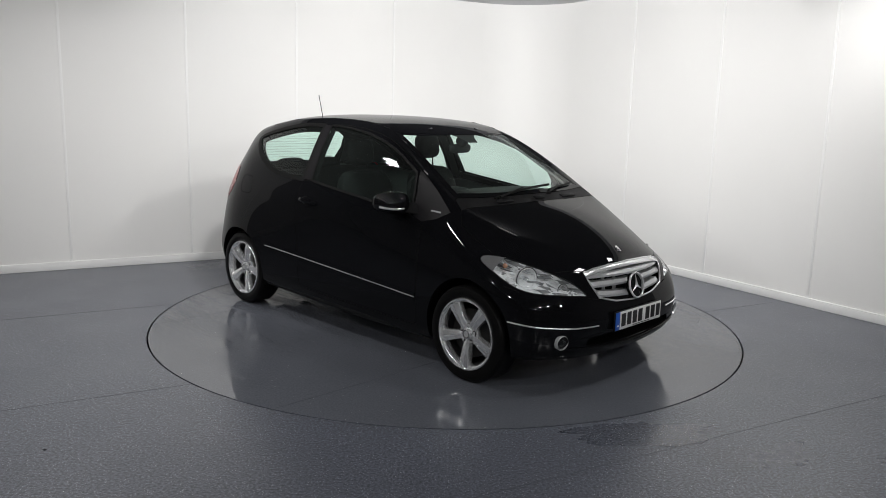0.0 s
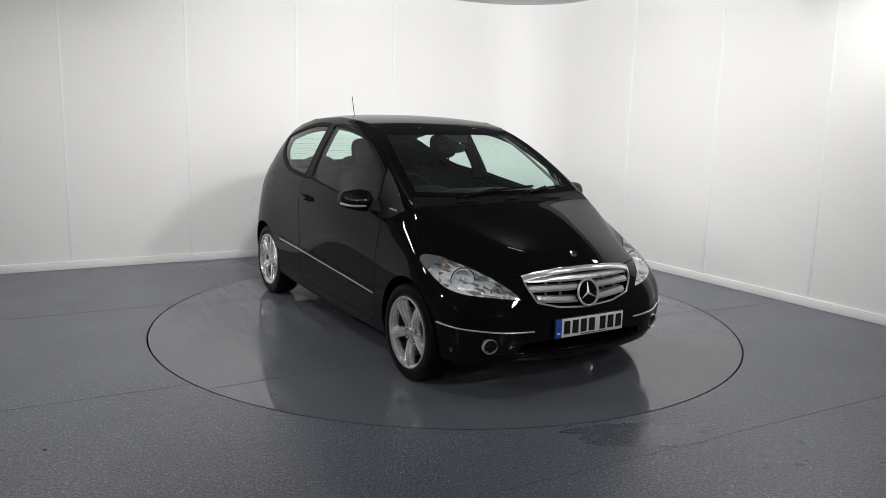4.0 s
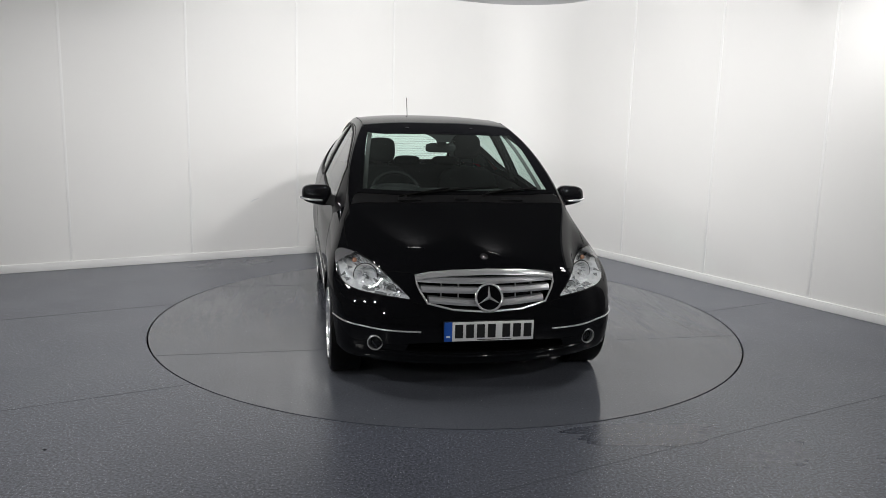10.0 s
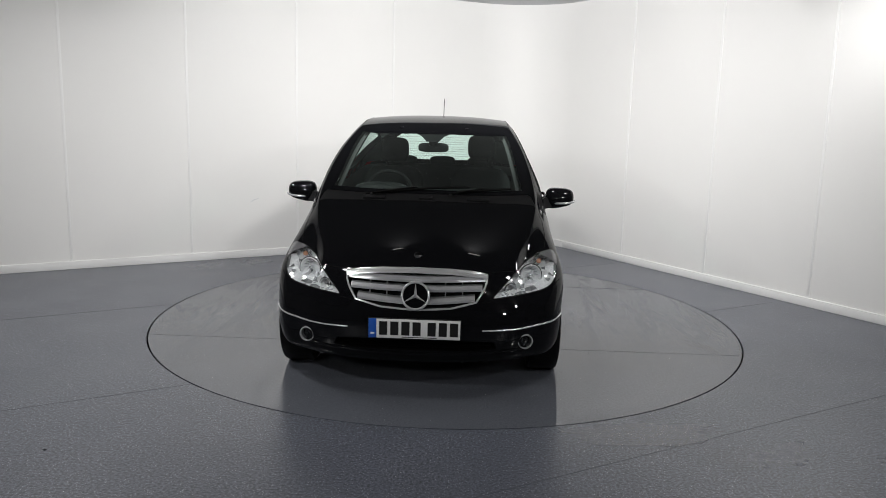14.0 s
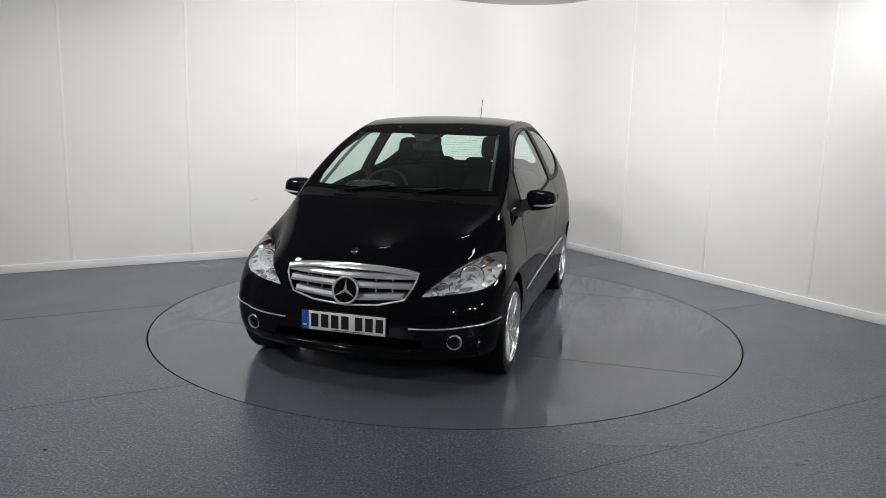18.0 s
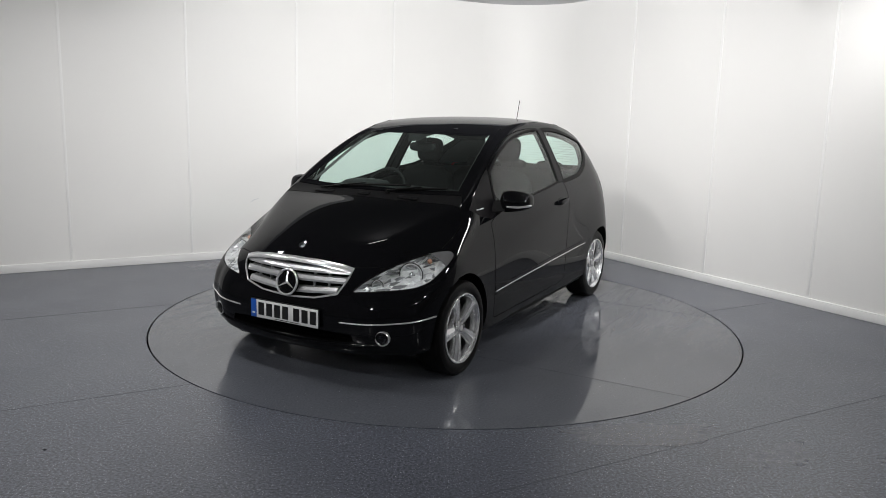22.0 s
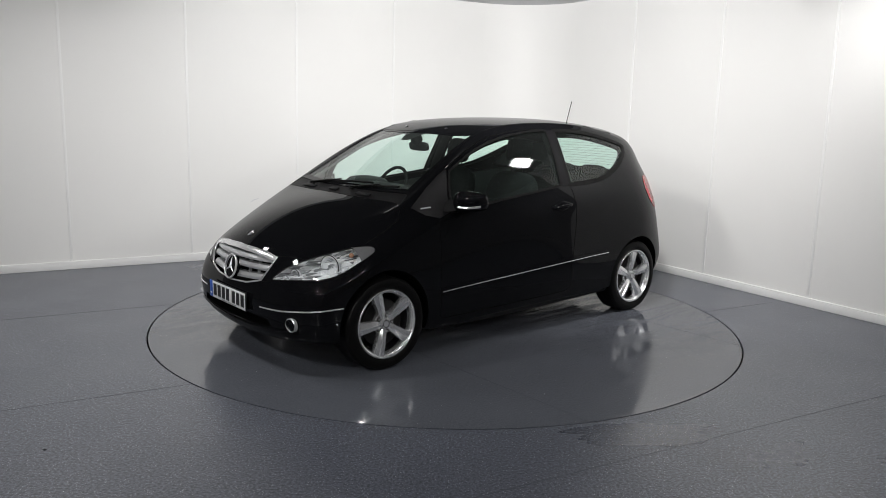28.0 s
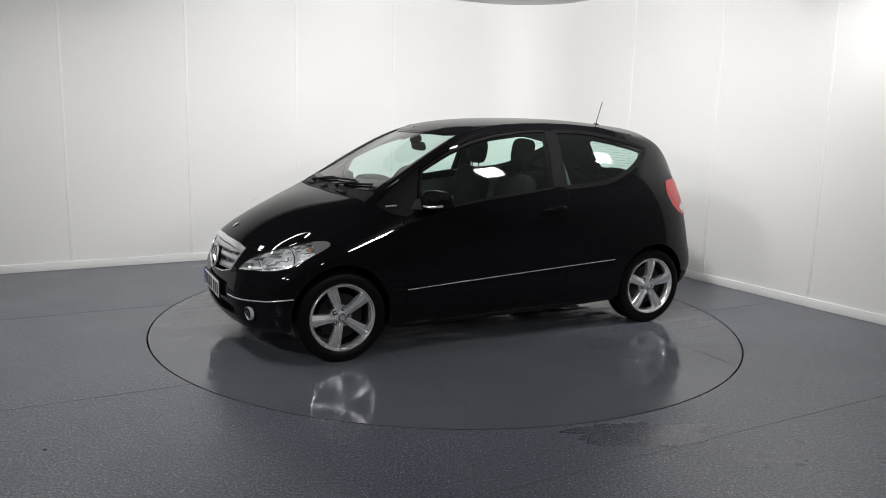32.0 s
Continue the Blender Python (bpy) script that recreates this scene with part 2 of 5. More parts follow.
def tube(bm, pts, r, n=8, closed=False, flat=1.0):
    """A round bar along points."""
    pts = [Vector(p) for p in pts]
    rows = []
    for i, p in enumerate(pts):
        q0 = pts[i - 1] if (i or closed) else p
        q1 = pts[(i + 1) % len(pts)] if (i + 1 < len(pts) or closed) else p
        d = (q1 - q0).normalized()
        up = Vector((0, 0, 1)) if abs(d.z) < 0.95 else Vector((1, 0, 0))
        s = d.cross(up).normalized()
        u = s.cross(d)
        rows.append([bm.verts.new(p + s * (r * math.cos(2 * math.pi * k / n)) + u * (flat * r * math.sin(2 * math.pi * k / n))) for k in range(n)])
    m = len(rows)
    for i in range(m if closed else m - 1):
        a, b = rows[i], rows[(i + 1) % m]
        for k in range(n):
            bm.faces.new((a[k], a[(k + 1) % n], b[(k + 1) % n], b[k]))
    if not closed:
        bm.faces.new(rows[0][::-1])
        bm.faces.new(rows[-1])


def prism(bm, poly, depth_vec):
    """Extrude a polygon of 3D points by a vector, closed."""
    d = Vector(depth_vec)
    a = [bm.verts.new(Vector(p)) for p in poly]
    b = [bm.verts.new(Vector(p) + d) for p in poly]
    n = len(poly)
    fs = [bm.faces.new(a), bm.faces.new(b[::-1])]
    fs += [bm.faces.new((a[(i + 1) % n], a[i], b[i], b[(i + 1) % n])) for i in range(n)]
    bmesh.ops.recalc_face_normals(bm, faces=fs)


def smooth_poly(pts, per=6, closed=True):
    """Catmull-Rom through points."""
    P = [np.array(p, float) for p in pts]
    n, out = len(P), []
    for i in range(n if closed else n - 1):
        if closed:
            a, b, c, d = P[i - 1], P[i], P[(i + 1) % n], P[(i + 2) % n]
        else:
            a, b, c, d = P[max(i - 1, 0)], P[i], P[i + 1], P[min(i + 2, n - 1)]
        for k in range(per):
            t = k / per
            out.append(0.5 * (2 * b + (c - a) * t + (2 * a - 5 * b + 4 * c - d) * t * t + (3 * b - 3 * c + d - a) * t ** 3))
    if not closed:
        out.append(P[-1])
    return [tuple(float(v) for v in p) for p in out]


# ================= room =================
def floor_ring(bm, r, outline, n=128):
    """A flat sheet from a circle about the turntable's axis to the outline of the room."""
    inner, outer = [], []
    for k in range(n):
        a = 2 * math.pi * k / n
        d = Vector((math.cos(a), math.sin(a)))
        best = 99.0
        for i in range(len(outline)):
            p, q = Vector(outline[i]) - AXIS.xy, Vector(outline[(i + 1) % len(outline)]) - AXIS.xy
            e = q - p
            den = d.x * e.y - d.y * e.x
            if abs(den) < 1e-9:
                continue
            t = (p.x * e.y - p.y * e.x) / den
            s = (p.x * d.y - p.y * d.x) / den
            if t > 0 and -1e-6 <= s <= 1 + 1e-6:
                best = min(best, t)
        inner.append(bm.verts.new((AXIS.x + d.x * r, AXIS.y + d.y * r, 0)))
        outer.append(bm.verts.new((AXIS.x + d.x * best, AXIS.y + d.y * best, 0)))
    for k in range(n):
        bm.faces.new((inner[k], outer[k], outer[(k + 1) % n], inner[(k + 1) % n]))
    low = [bm.verts.new((v.co.x, v.co.y, -0.03)) for v in inner]
    for k in range(n):
        bm.faces.new((inner[(k + 1) % n], low[(k + 1) % n], low[k], inner[k]))


OUT = 0.25
outline = [room(-OUT, -OUT), room(LEN_A + OUT, -OUT), room(LEN_A + OUT, LEN_B + OUT), room(-OUT, LEN_B + OUT)]
bm = bmesh.new()
floor_ring(bm, TABLE_R + 0.012, outline)
floor = tagged(part("floor", bm, M_FLOOR, smooth=False), "mottled dark grey safety vinyl floor with glittering grit", "floor", kind="structure")

bm = bmesh.new()
add_box(bm, AXIS.x, AXIS.y, -0.08, 5.0, 5.0, 0.04)
tagged(part("pit", bm, M_GAP, smooth=False), "dark pit under the turntable", "pit", kind="structure")

# welded joints of the vinyl rolls, two metres apart, along wall A
bm = bmesh.new()
for b in (1.8, 3.78, 5.70, 7.70, 9.70):
    segs = [(0.15, 9.4)]
    for s0, s1 in segs:
        p, q = room(s0, b), room(s1, b)
        d = (q - p).normalized()
        # stop short of the turntable
        rel = AXIS.xy - p
        along, off = rel.dot(d), abs(rel.x * d.y - rel.y * d.x)
        spans = [(0.0, (q - p).length)]
        if off < TABLE_R + 0.02:
            h = math.sqrt((TABLE_R + 0.02) ** 2 - off ** 2)
            spans = [(0.0, along - h), (along + h, (q - p).length)]
        for u0, u1 in spans:
            c = p + d * ((u0 + u1) / 2)
            add_box(bm, c.x, c.y, 0.0006, u1 - u0, 0.004, 0.0012, Matrix.Rotation(math.atan2(d.y, d.x), 3, "Z"))
part("weld_lines", bm, M_WELD, floor, smooth=False)

# damp, wiped patches on the vinyl: thin glossy films with ragged edges
def film_patch(cx, cy, rx, ry, turn, seed, material):
    bm = bmesh.new()
    n, pts = 72, []
    for k in range(n):
        a = 2 * math.pi * k / n
        w = 1 + 0.55 * noise.noise((1.3 * math.cos(a) + seed, 1.3 * math.sin(a), seed)) + 0.22 * noise.noise((5 * math.cos(a), 5 * math.sin(a) + seed, seed))
        p = Matrix.Rotation(turn, 2) @ Vector((rx * w * math.cos(a), ry * w * math.sin(a)))
        q = Vector((cx, cy)) + p - AXIS.xy
        if q.length < TABLE_R + 0.02:
            q *= (TABLE_R + 0.02) / q.length
        pts.append(bm.verts.new((AXIS.x + q.x, AXIS.y + q.y, 0.0009)))
    bm.faces.new(pts)
    part("damp_patch", bm, material, floor, "damp glossy patch wiped over the vinyl", smooth=False)


film_patch(1.08, 3.88, 0.40, 0.15, 0.15, 3.1, M_DAMP)
film_patch(1.62, 3.62, 0.36, 0.13, 0.35, 7.7, M_SCUFF)
film_patch(2.25, 3.55, 0.22, 0.10, 0.1, 2.2, M_SCUFF)
film_patch(-2.15, 8.0, 0.42, 0.22, 0.5, 5.4, M_SCUFF)

# a dark spot trodden into the vinyl
bm = bmesh.new()
lathe(bm, [(.0001, .0012), (.006, .0012), (.009, .0)], 18, "Z")
bmesh.ops.transform(bm, matrix=Matrix.Translation((-1.86, 3.50, 0)) @ Matrix.Diagonal((1.4, .8, 1, 1)), verts=bm.verts)
part("spot", bm, M_GAP, floor)

# walls: boards side by side with cover strips over the joints
WALL_H, WALL_T = CEIL_Z, 0.12


def wall_run(name, p0, p1, inward, joints, label, board=None, edge=None):
    """A straight wall from plan point p0 to p1; boards between the joints, cover strips on them."""
    d = (p1 - p0).normalized()
    rot = Matrix.Rotation(math.atan2(d.y, d.x), 3, "Z")
    holder = tagged(new(name), label, "wall", kind="structure")
    cuts = [0.0] + joints + [(p1 - p0).length]
    for u0, u1 in zip(cuts, cuts[1:]):
        c = p0 + d * ((u0 + u1) / 2) - inward * (WALL_T / 2)
        bm = bmesh.new()
        add_box(bm, c.x, c.y, WALL_H / 2, u1 - u0 - 0.0005, WALL_T, WALL_H, rot)
        part("wall_board", bm, board or M_WALL, holder, smooth=False)
    for u in joints:
        c = p0 + d * u + inward * 0.004
        bm = bmesh.new()
        add_box(bm, c.x, c.y, 0.08 + (WALL_H - 0.08) / 2, 0.024, 0.006, WALL_H - 0.08, rot, 0.002)
        part("cover_strip", bm, edge or M_TRIM, holder)
    c = p0 + d * ((p1 - p0).length / 2) + inward * 0.009
    bm = bmesh.new()
    add_box(bm, c.x, c.y, 0.04, (p1 - p0).length, 0.018, 0.08, rot, 0.004)
    part("baseboard", bm, edge or M_TRIM, holder)
    return holder


TAN = CORNER_R * math.tan(radians(90) - 0.5 * math.acos(DIR_A.dot(DIR_B)))
IN_A = Vector((DIR_A.y, -DIR_A.x)) if Vector((DIR_A.y, -DIR_A.x)).dot(DIR_B) > 0 else Vector((-DIR_A.y, DIR_A.x))
IN_B = Vector((DIR_B.y, -DIR_B.x)) if Vector((DIR_B.y, -DIR_B.x)).dot(DIR_A) > 0 else Vector((-DIR_B.y, DIR_B.x))
STEP = 1.145
JA = [1.925 + STEP * k - TAN for k in range(6)]
JB = [1.72 + STEP * k - TAN for k in range(8)]
WHITE_A, WHITE_B = 6.75, 5.0
wall_a = wall_run("wall_north", room(TAN, 0), room(WHITE_A, 0), IN_A, [j for j in JA if j < WHITE_A - TAN - .2], "white painted board wall with vertical cover strips")
wall_run("wall_east", room(0, TAN), room(0, WHITE_B), IN_B, [j for j in JB if j < WHITE_B - TAN - .2], "white painted board wall with vertical cover strips")
wall_run("wall_north_side", room(WHITE_A, 0), room(LEN_A, 0), IN_A, [STEP, 2 * STEP], "dark grey painted board wall beside the stage", M_DRAPE, M_DRAPE)
wall_run("wall_east_side", room(0, WHITE_B), room(0, LEN_B), IN_B, [STEP * k for k in range(1, 6)], "dark grey painted board wall beside the stage", M_DRAPE, M_DRAPE)
wall_run("wall_south", room(0, LEN_B), room(LEN_A, LEN_B), -IN_A, [STEP * k for k in range(1, 8)], "dark grey painted board wall behind the camera", M_DRAPE, M_DRAPE)
wall_run("wall_west", room(LEN_A, 0), room(LEN_A, LEN_B), -IN_B, [STEP * k for k in range(1, 9)], "dark grey painted board wall beside the camera", M_DRAPE, M_DRAPE)

# a dark scuff on wall A
bm = bmesh.new()
sc = Vector((-2.04, 8.43))
sc = CORNER + DIR_A * (sc - CORNER).dot(DIR_A) + IN_A * 0.001
for du, dz, lu, lz, tilt_ in ((0, 0, .05, .006, 18), (.03, -.018, .03, .004, 25), (-.035, .012, .022, .004, 10)):
    q = sc + DIR_A * du
    add_box(bm, q.x, q.y, .62 + dz, lu, .0014, lz, Matrix.Rotation(ROOM_ANGLE, 3, "Z") @ Matrix.Rotation(radians(tilt_), 3, "Y"))
part("scuff_mark", bm, M_CEIL, wall_a, smooth=False)

# rounded corner
mid = (DIR_A + DIR_B).normalized()
cc = CORNER + mid * math.sqrt(TAN * TAN + CORNER_R * CORNER_R)
a0 = math.atan2(*(room(TAN, 0) - cc).yx)
a1 = math.atan2(*(room(0, TAN) - cc).yx)


def bent(bm, r_in, r_out, z0, z1, n=32):
    rows = []
    for k in range(n + 1):
        a = a0 + (a1 - a0) * k / n
        d = Vector((math.cos(a), math.sin(a)))
        p, q = cc + d * r_in, cc + d * r_out
        rows.append([bm.verts.new((p.x, p.y, z0)), bm.verts.new((p.x, p.y, z1)), bm.verts.new((q.x, q.y, z1)), bm.verts.new((q.x, q.y, z0))])
    for a, b in zip(rows, rows[1:]):
        for k in range(4):
            bm.faces.new((a[k], b[k], b[(k + 1) % 4], a[(k + 1) % 4]))
    bm.faces.new(rows[0])
    bm.faces.new(rows[-1][::-1])
    bmesh.ops.recalc_face_normals(bm, faces=bm.faces)


bm = bmesh.new()
bent(bm, CORNER_R, CORNER_R + WALL_T, 0, WALL_H)
corner_wall = tagged(part("wall_corner", bm, M_WALL), "white painted board bent round the corner", "wall", kind="structure")
bm = bmesh.new()
bent(bm, CORNER_R - 0.018, CORNER_R, 0, 0.08)
part("baseboard", bm, M_TRIM, corner_wall)

# ceiling: a pale border along the white walls, black within
EDGE = 0.28
for name, a0_, a1_, b0_, b1_, m, text in (
        ("ceiling_border", -0.3, WHITE_A, -0.3, EDGE, M_CEIL, "plain pale grey ceiling border"),
        ("ceiling_border", -0.3, EDGE, EDGE, WHITE_B, M_CEIL, "plain pale grey ceiling border"),
        ("ceiling", EDGE, WHITE_A, EDGE, WHITE_B, M_BLACK, "plain black studio ceiling"),
        ("ceiling_side", WHITE_A, LEN_A + 0.3, -0.3, WHITE_B, M_BLACK, "plain black studio ceiling"),
        ("ceiling_front", -0.3, LEN_A + 0.3, WHITE_B, LEN_B + 0.3, M_BLACK, "plain black studio ceiling")):
    bm = bmesh.new()
    prism(bm, [(*room(a, b), CEIL_Z) for a, b in ((a0_, b0_), (a1_, b0_), (a1_, b1_), (a0_, b1_))], (0, 0, 0.12))
    tagged(part(name, bm, m, smooth=False), text, "ceiling", kind="structure")

bm = bmesh.new()
prism(bm, [(*room(a, b), CEIL_Z - 0.004) for a, b in ((EDGE - .02, EDGE - .02), (EDGE + 1.0, EDGE - .02), (EDGE - .02, EDGE + 1.0))], (0, 0, 0.01))
tagged(part("ceiling_corner", bm, M_CEIL, smooth=False), "plain pale grey ceiling corner", "ceiling", kind="structure")

# flood panels, with housings for the two added wall washers too
for m, size, w, spread in PANELS:
    bm = bmesh.new()
    add_box(bm, 0, 0, 0.022, size + 0.05, size + 0.05, 0.036, None, 0.006)
    bmesh.ops.transform(bm, matrix=m, verts=bm.verts)
    fixture = tagged(part("ceiling_light", bm, M_BLACK), "square black flood light panel under the ceiling, switched on; the two wall washers are added", "ceiling light", group="ceiling lights")
    bm = bmesh.new()
    add_box(bm, 0, 0, 0.0, size, size, 0.008)
    bmesh.ops.transform(bm, matrix=m, verts=bm.verts)
    part("diffuser", bm, M_PANEL, fixture, smooth=False)
    bm = bmesh.new()
    tube(bm, [m @ Vector((0, 0, 0.035)), Vector((m.translation.x, m.translation.y + 0.0005, CEIL_Z + 0.01))], 0.02, 10)
    part("bracket", bm, M_BLACK, fixture)

# turntable
bm = bmesh.new()
lathe(bm, [(TABLE_R, -0.03), (TABLE_R, 0.0)], 160, "Z")
ring = [v for v in bm.verts if abs(v.co.z) < 1e-6]
bm.faces.new(sorted(ring, key=lambda v: math.atan2(v.co.y, v.co.x)))
turntable = tagged(part("turntable", bm, M_TABLE, smooth=False), "flush round turntable covered in scuffed grey vinyl", "turntable")
bm = bmesh.new()
for x in (0.746, -1.254):
    h = math.sqrt((TABLE_R - 0.01) ** 2 - x * x)
    add_box(bm, x, 0, 0.0006, 0.004, 2 * h, 0.0012)
part("weld_lines", bm, M_JOINT, turntable, smooth=False)
turntable.location = AXIS

# ================= car =================
# x forward, y to the car's left, z up; origin on the floor midway between the axles
car = tagged(new("car"), "glossy black three-door hatchback with silver alloy wheels, parked on the turntable", "car")
AXLE_F, AXLE_R, HUB_Z, TYRE_R = 1.284, -1.284, 0.296, 0.297

# feature lines of one half: columns run round the car from nose centre to tail centre,
# rows from the underside edge up to the bonnet edge, waistline and tailgate
LOW = [
    [(1.79, 0, .19), (1.885, 0, .20), (1.928, 0, .36), (1.925, 0, .47), (1.892, 0, .60), (1.848, 0, .735)],
    [(1.78, .28, .19), (1.87, .28, .205), (1.915, .28, .36), (1.91, .28, .47), (1.872, .28, .60), (1.825, .27, .729)],
    [(1.75, .52, .20), (1.835, .55, .22), (1.875, .56, .37), (1.866, .565, .48), (1.812, .55, .60), (1.718, .535, .708)],
    [(1.65, .73, .21), (1.695, .78, .23), (1.722, .803, .38), (1.715, .797, .50), (1.667, .768, .61), (1.525, .662, .738)],
    [(1.50, .81, .21), (1.51, .858, .25), (1.51, .875, .38), (1.51, .872, .52), (1.49, .862, .67), (1.40, .755, .788)],
    [(1.22, .82, .21), (1.22, .85, .25), (1.22, .873, .38), (1.22, .882, .55), (1.22, .862, .72), (1.20, .795, .865)],
    [(.86, .80, .19), (.86, .845, .21), (.86, .865, .35), (.86, .868, .52), (.86, .857, .74), (.86, .808, .935)],
    [(.50, .79, .19), (.50, .835, .205), (.50, .86, .35), (.50, .861, .53), (.50, .862, .77), (.50, .812, .985)],
    [(.10, .79, .20), (.10, .835, .215), (.10, .86, .36), (.10, .86, .55), (.10, .866, .81), (.10, .825, 1.03)],
    [(-.42, .79, .21), (-.42, .835, .225), (-.42, .86, .37), (-.42, .86, .57), (-.42, .866, .86), (-.42, .825, 1.082)],
    [(-.86, .79, .23), (-.86, .84, .24), (-.86, .862, .38), (-.86, .865, .58), (-.86, .862, .89), (-.86, .81, 1.115)],
    [(-1.22, .80, .26), (-1.22, .845, .27), (-1.22, .868, .40), (-1.22, .878, .58), (-1.22, .855, .92), (-1.22, .768, 1.18)],
    [(-1.48, .78, .26), (-1.48, .83, .27), (-1.49, .852, .41), (-1.48, .855, .59), (-1.46, .815, .92), (-1.44, .695, 1.19)],
    [(-1.60, .66, .26), (-1.68, .73, .27), (-1.74, .765, .42), (-1.72, .752, .60), (-1.67, .710, .92), (-1.605, .615, 1.17)],
    [(-1.74, .48, .26), (-1.82, .50, .27), (-1.87, .52, .43), (-1.84, .51, .60), (-1.80, .49, .90), (-1.755, .47, 1.12)],
    [(-1.78, .26, .26), (-1.86, .26, .27), (-1.905, .26, .43), (-1.875, .26, .60), (-1.845, .26, .90), (-1.81, .26, 1.10)],
    [(-1.79, 0, .26), (-1.87, 0, .27), (-1.915, 0, .43), (-1.885, 0, .60), (-1.855, 0, .90), (-1.825, 0, 1.095)],
]
# bonnet, windscreen, roof and rear screen: outer, middle and centre lines between nose edge and tail edge
def between(p, q, k=0.5):
    return [tuple(a + (b - a) * k for a, b in zip(u, w)) for u, w in zip(p, q)]


LOW.insert(3, between(LOW[2], LOW[3], 0.55))
LOW.insert(15, between(LOW[14], LOW[15], 0.5))
TOP_OUT = [(1.445, .652, .812), (1.215, .716, .922), (.965, .733, 1.055), (.60, .695, 1.272), (.15, .616, 1.452),
           (-.42, .600, 1.490), (-.88, .594, 1.475), (-1.28, .572, 1.415), (-1.555, .53, 1.350)]
TOP_IN = [(1.485, .553, .856), (1.235, .615, .976), (1.005, .648, 1.079), (.62, .583, 1.301), (.185, .508, 1.484),
          (-.42, .492, 1.529), (-.88, .486, 1.515), (-1.29, .468, 1.470), (-1.575, .44, 1.392)]
TOP_MID = [(1.555, .27, .893), (1.27, .29, 1.006), (1.04, .30, 1.084), (.665, .29, 1.294), (.235, .27, 1.510),
           (-.42, .27, 1.562), (-.88, .27, 1.551), (-1.32, .26, 1.510), (-1.63, .25, 1.422)]
TOP_CEN = [(1.575, 0, .908), (1.285, 0, 1.015), (1.055, 0, 1.086), (.685, 0, 1.300), (.255, 0, 1.516),
           (-.42, 0, 1.571), (-.88, 0, 1.563), (-1.33, 0, 1.524), (-1.645, 0, 1.430)]


def shell_cage():
    """The body's cage: vertices and quads of both halves."""
    verts, index, quads = [], {}, []

    def vid(p):
        key = tuple(round(c, 5) for c in p)
        if key not in index:
            index[key] = len(verts)
            verts.append(Vector(p))
        return index[key]

    n = len(LOW)
    for side in (1, -1):
        f = lambda p: vid((p[0], side * p[1], p[2]))
        low = [[f(p) for p in col] for col in LOW]
        last = n - 5
        rows = {4: [low[i][5] for i in range(4, last + 1)]}
        for a, line in ((3, TOP_OUT), (2, TOP_IN), (1, TOP_MID), (0, TOP_CEN)):
            rows[a] = [low[a][5]] + [f(p) for p in line] + [low[n - 1 - a][5]]
        fs = [(low[i][j], low[i + 1][j], low[i + 1][j + 1], low[i][j + 1]) for i in range(n - 1) for j in range(5)]
        fs += [(rows[a][b], rows[a + 1][b], rows[a + 1][b + 1], rows[a][b + 1]) for a in range(4) for b in range(len(rows[4]) - 1)]
        quads += fs if side == 1 else [q[::-1] for q in fs]
    return verts, quads


def subdivided(verts, quads, levels):
    me = bpy.data.meshes.new("cage")
    me.from_pydata([tuple(v) for v in verts], [], quads)
    ob = new("cage", me)
    mod = ob.modifiers.new("round", "SUBSURF")
    mod.levels = mod.render_levels = levels
    mod.boundary_smooth = "PRESERVE_CORNERS"
    out = bpy.data.meshes.new_from_object(ob.evaluated_get(bpy.context.evaluated_depsgraph_get()))
    bpy.data.objects.remove(ob)
    bpy.data.meshes.remove(me)
    return out


from mathutils.bvhtree import BVHTree

goal, quads = shell_cage()
cage = [v.copy() for v in goal]
for _ in range(4):                      # make the rounded skin pass through the feature lines
    me = subdivided(cage, quads, 2)
    for k in range(len(cage)):
        cage[k] += (goal[k] - me.vertices[k].co) * 0.6
    bpy.data.meshes.remove(me)
SKIN = subdivided(cage, quads, 4)


def level_roof(me):
    """An even crown across the roof, from one side rail to the other."""
    tree = BVHTree.FromPolygons([v.co for v in me.vertices], [p.vertices for p in me.polygons])
    edge = 0.545
    for v in me.vertices:
        x, y, z = v.co.x, abs(v.co.y), v.co.z
        if z < 1.36 or y > 0.60 or x > 0.45 or x < -1.45:
            continue
        w = min(1.0, (0.45 - x) / 0.25, (x + 1.45) / 0.30)
        top, side = (tree.ray_cast(Vector((x, q, 3.0)), Vector((0, 0, -1)))[0] for q in (0.0, edge))
        if y <= edge:
            goal_z = top.z - (top.z - side.z - 0.008) * (y / edge) ** 2.5
        else:
            goal_z = z + 0.008 * (0.60 - y) / (0.60 - edge)
        v.co.z = z + (goal_z - z) * w


level_roof(SKIN)

bm0 = bmesh.new()
bm0.from_mesh(SKIN)
bmesh.ops.recalc_face_normals(bm0, faces=bm0.faces)
if sum(f.normal.y * f.calc_center_median().y for f in bm0.faces) < 0:
    bmesh.ops.reverse_faces(bm0, faces=bm0.faces)
skin_tris = bm0.copy()
bmesh.ops.triangulate(skin_tris, faces=skin_tris.faces)
skin_tris.normal_update()
skin_tris.faces.ensure_lookup_table()
BVH = BVHTree.FromBMesh(skin_tris)


def skin_normal(p):
    """The rounded normal and nearest place of the skin."""
    loc, _, idx, _ = BVH.find_nearest(p)
    f = skin_tris.faces[idx]
    a, b, c = (v.co for v in f.verts)
    w = [max(0.0, x) for x in bary(a, b, c, loc)]
    n = sum((v.normal * k for v, k in zip(f.verts, w)), Vector())
    return n.normalized(), loc


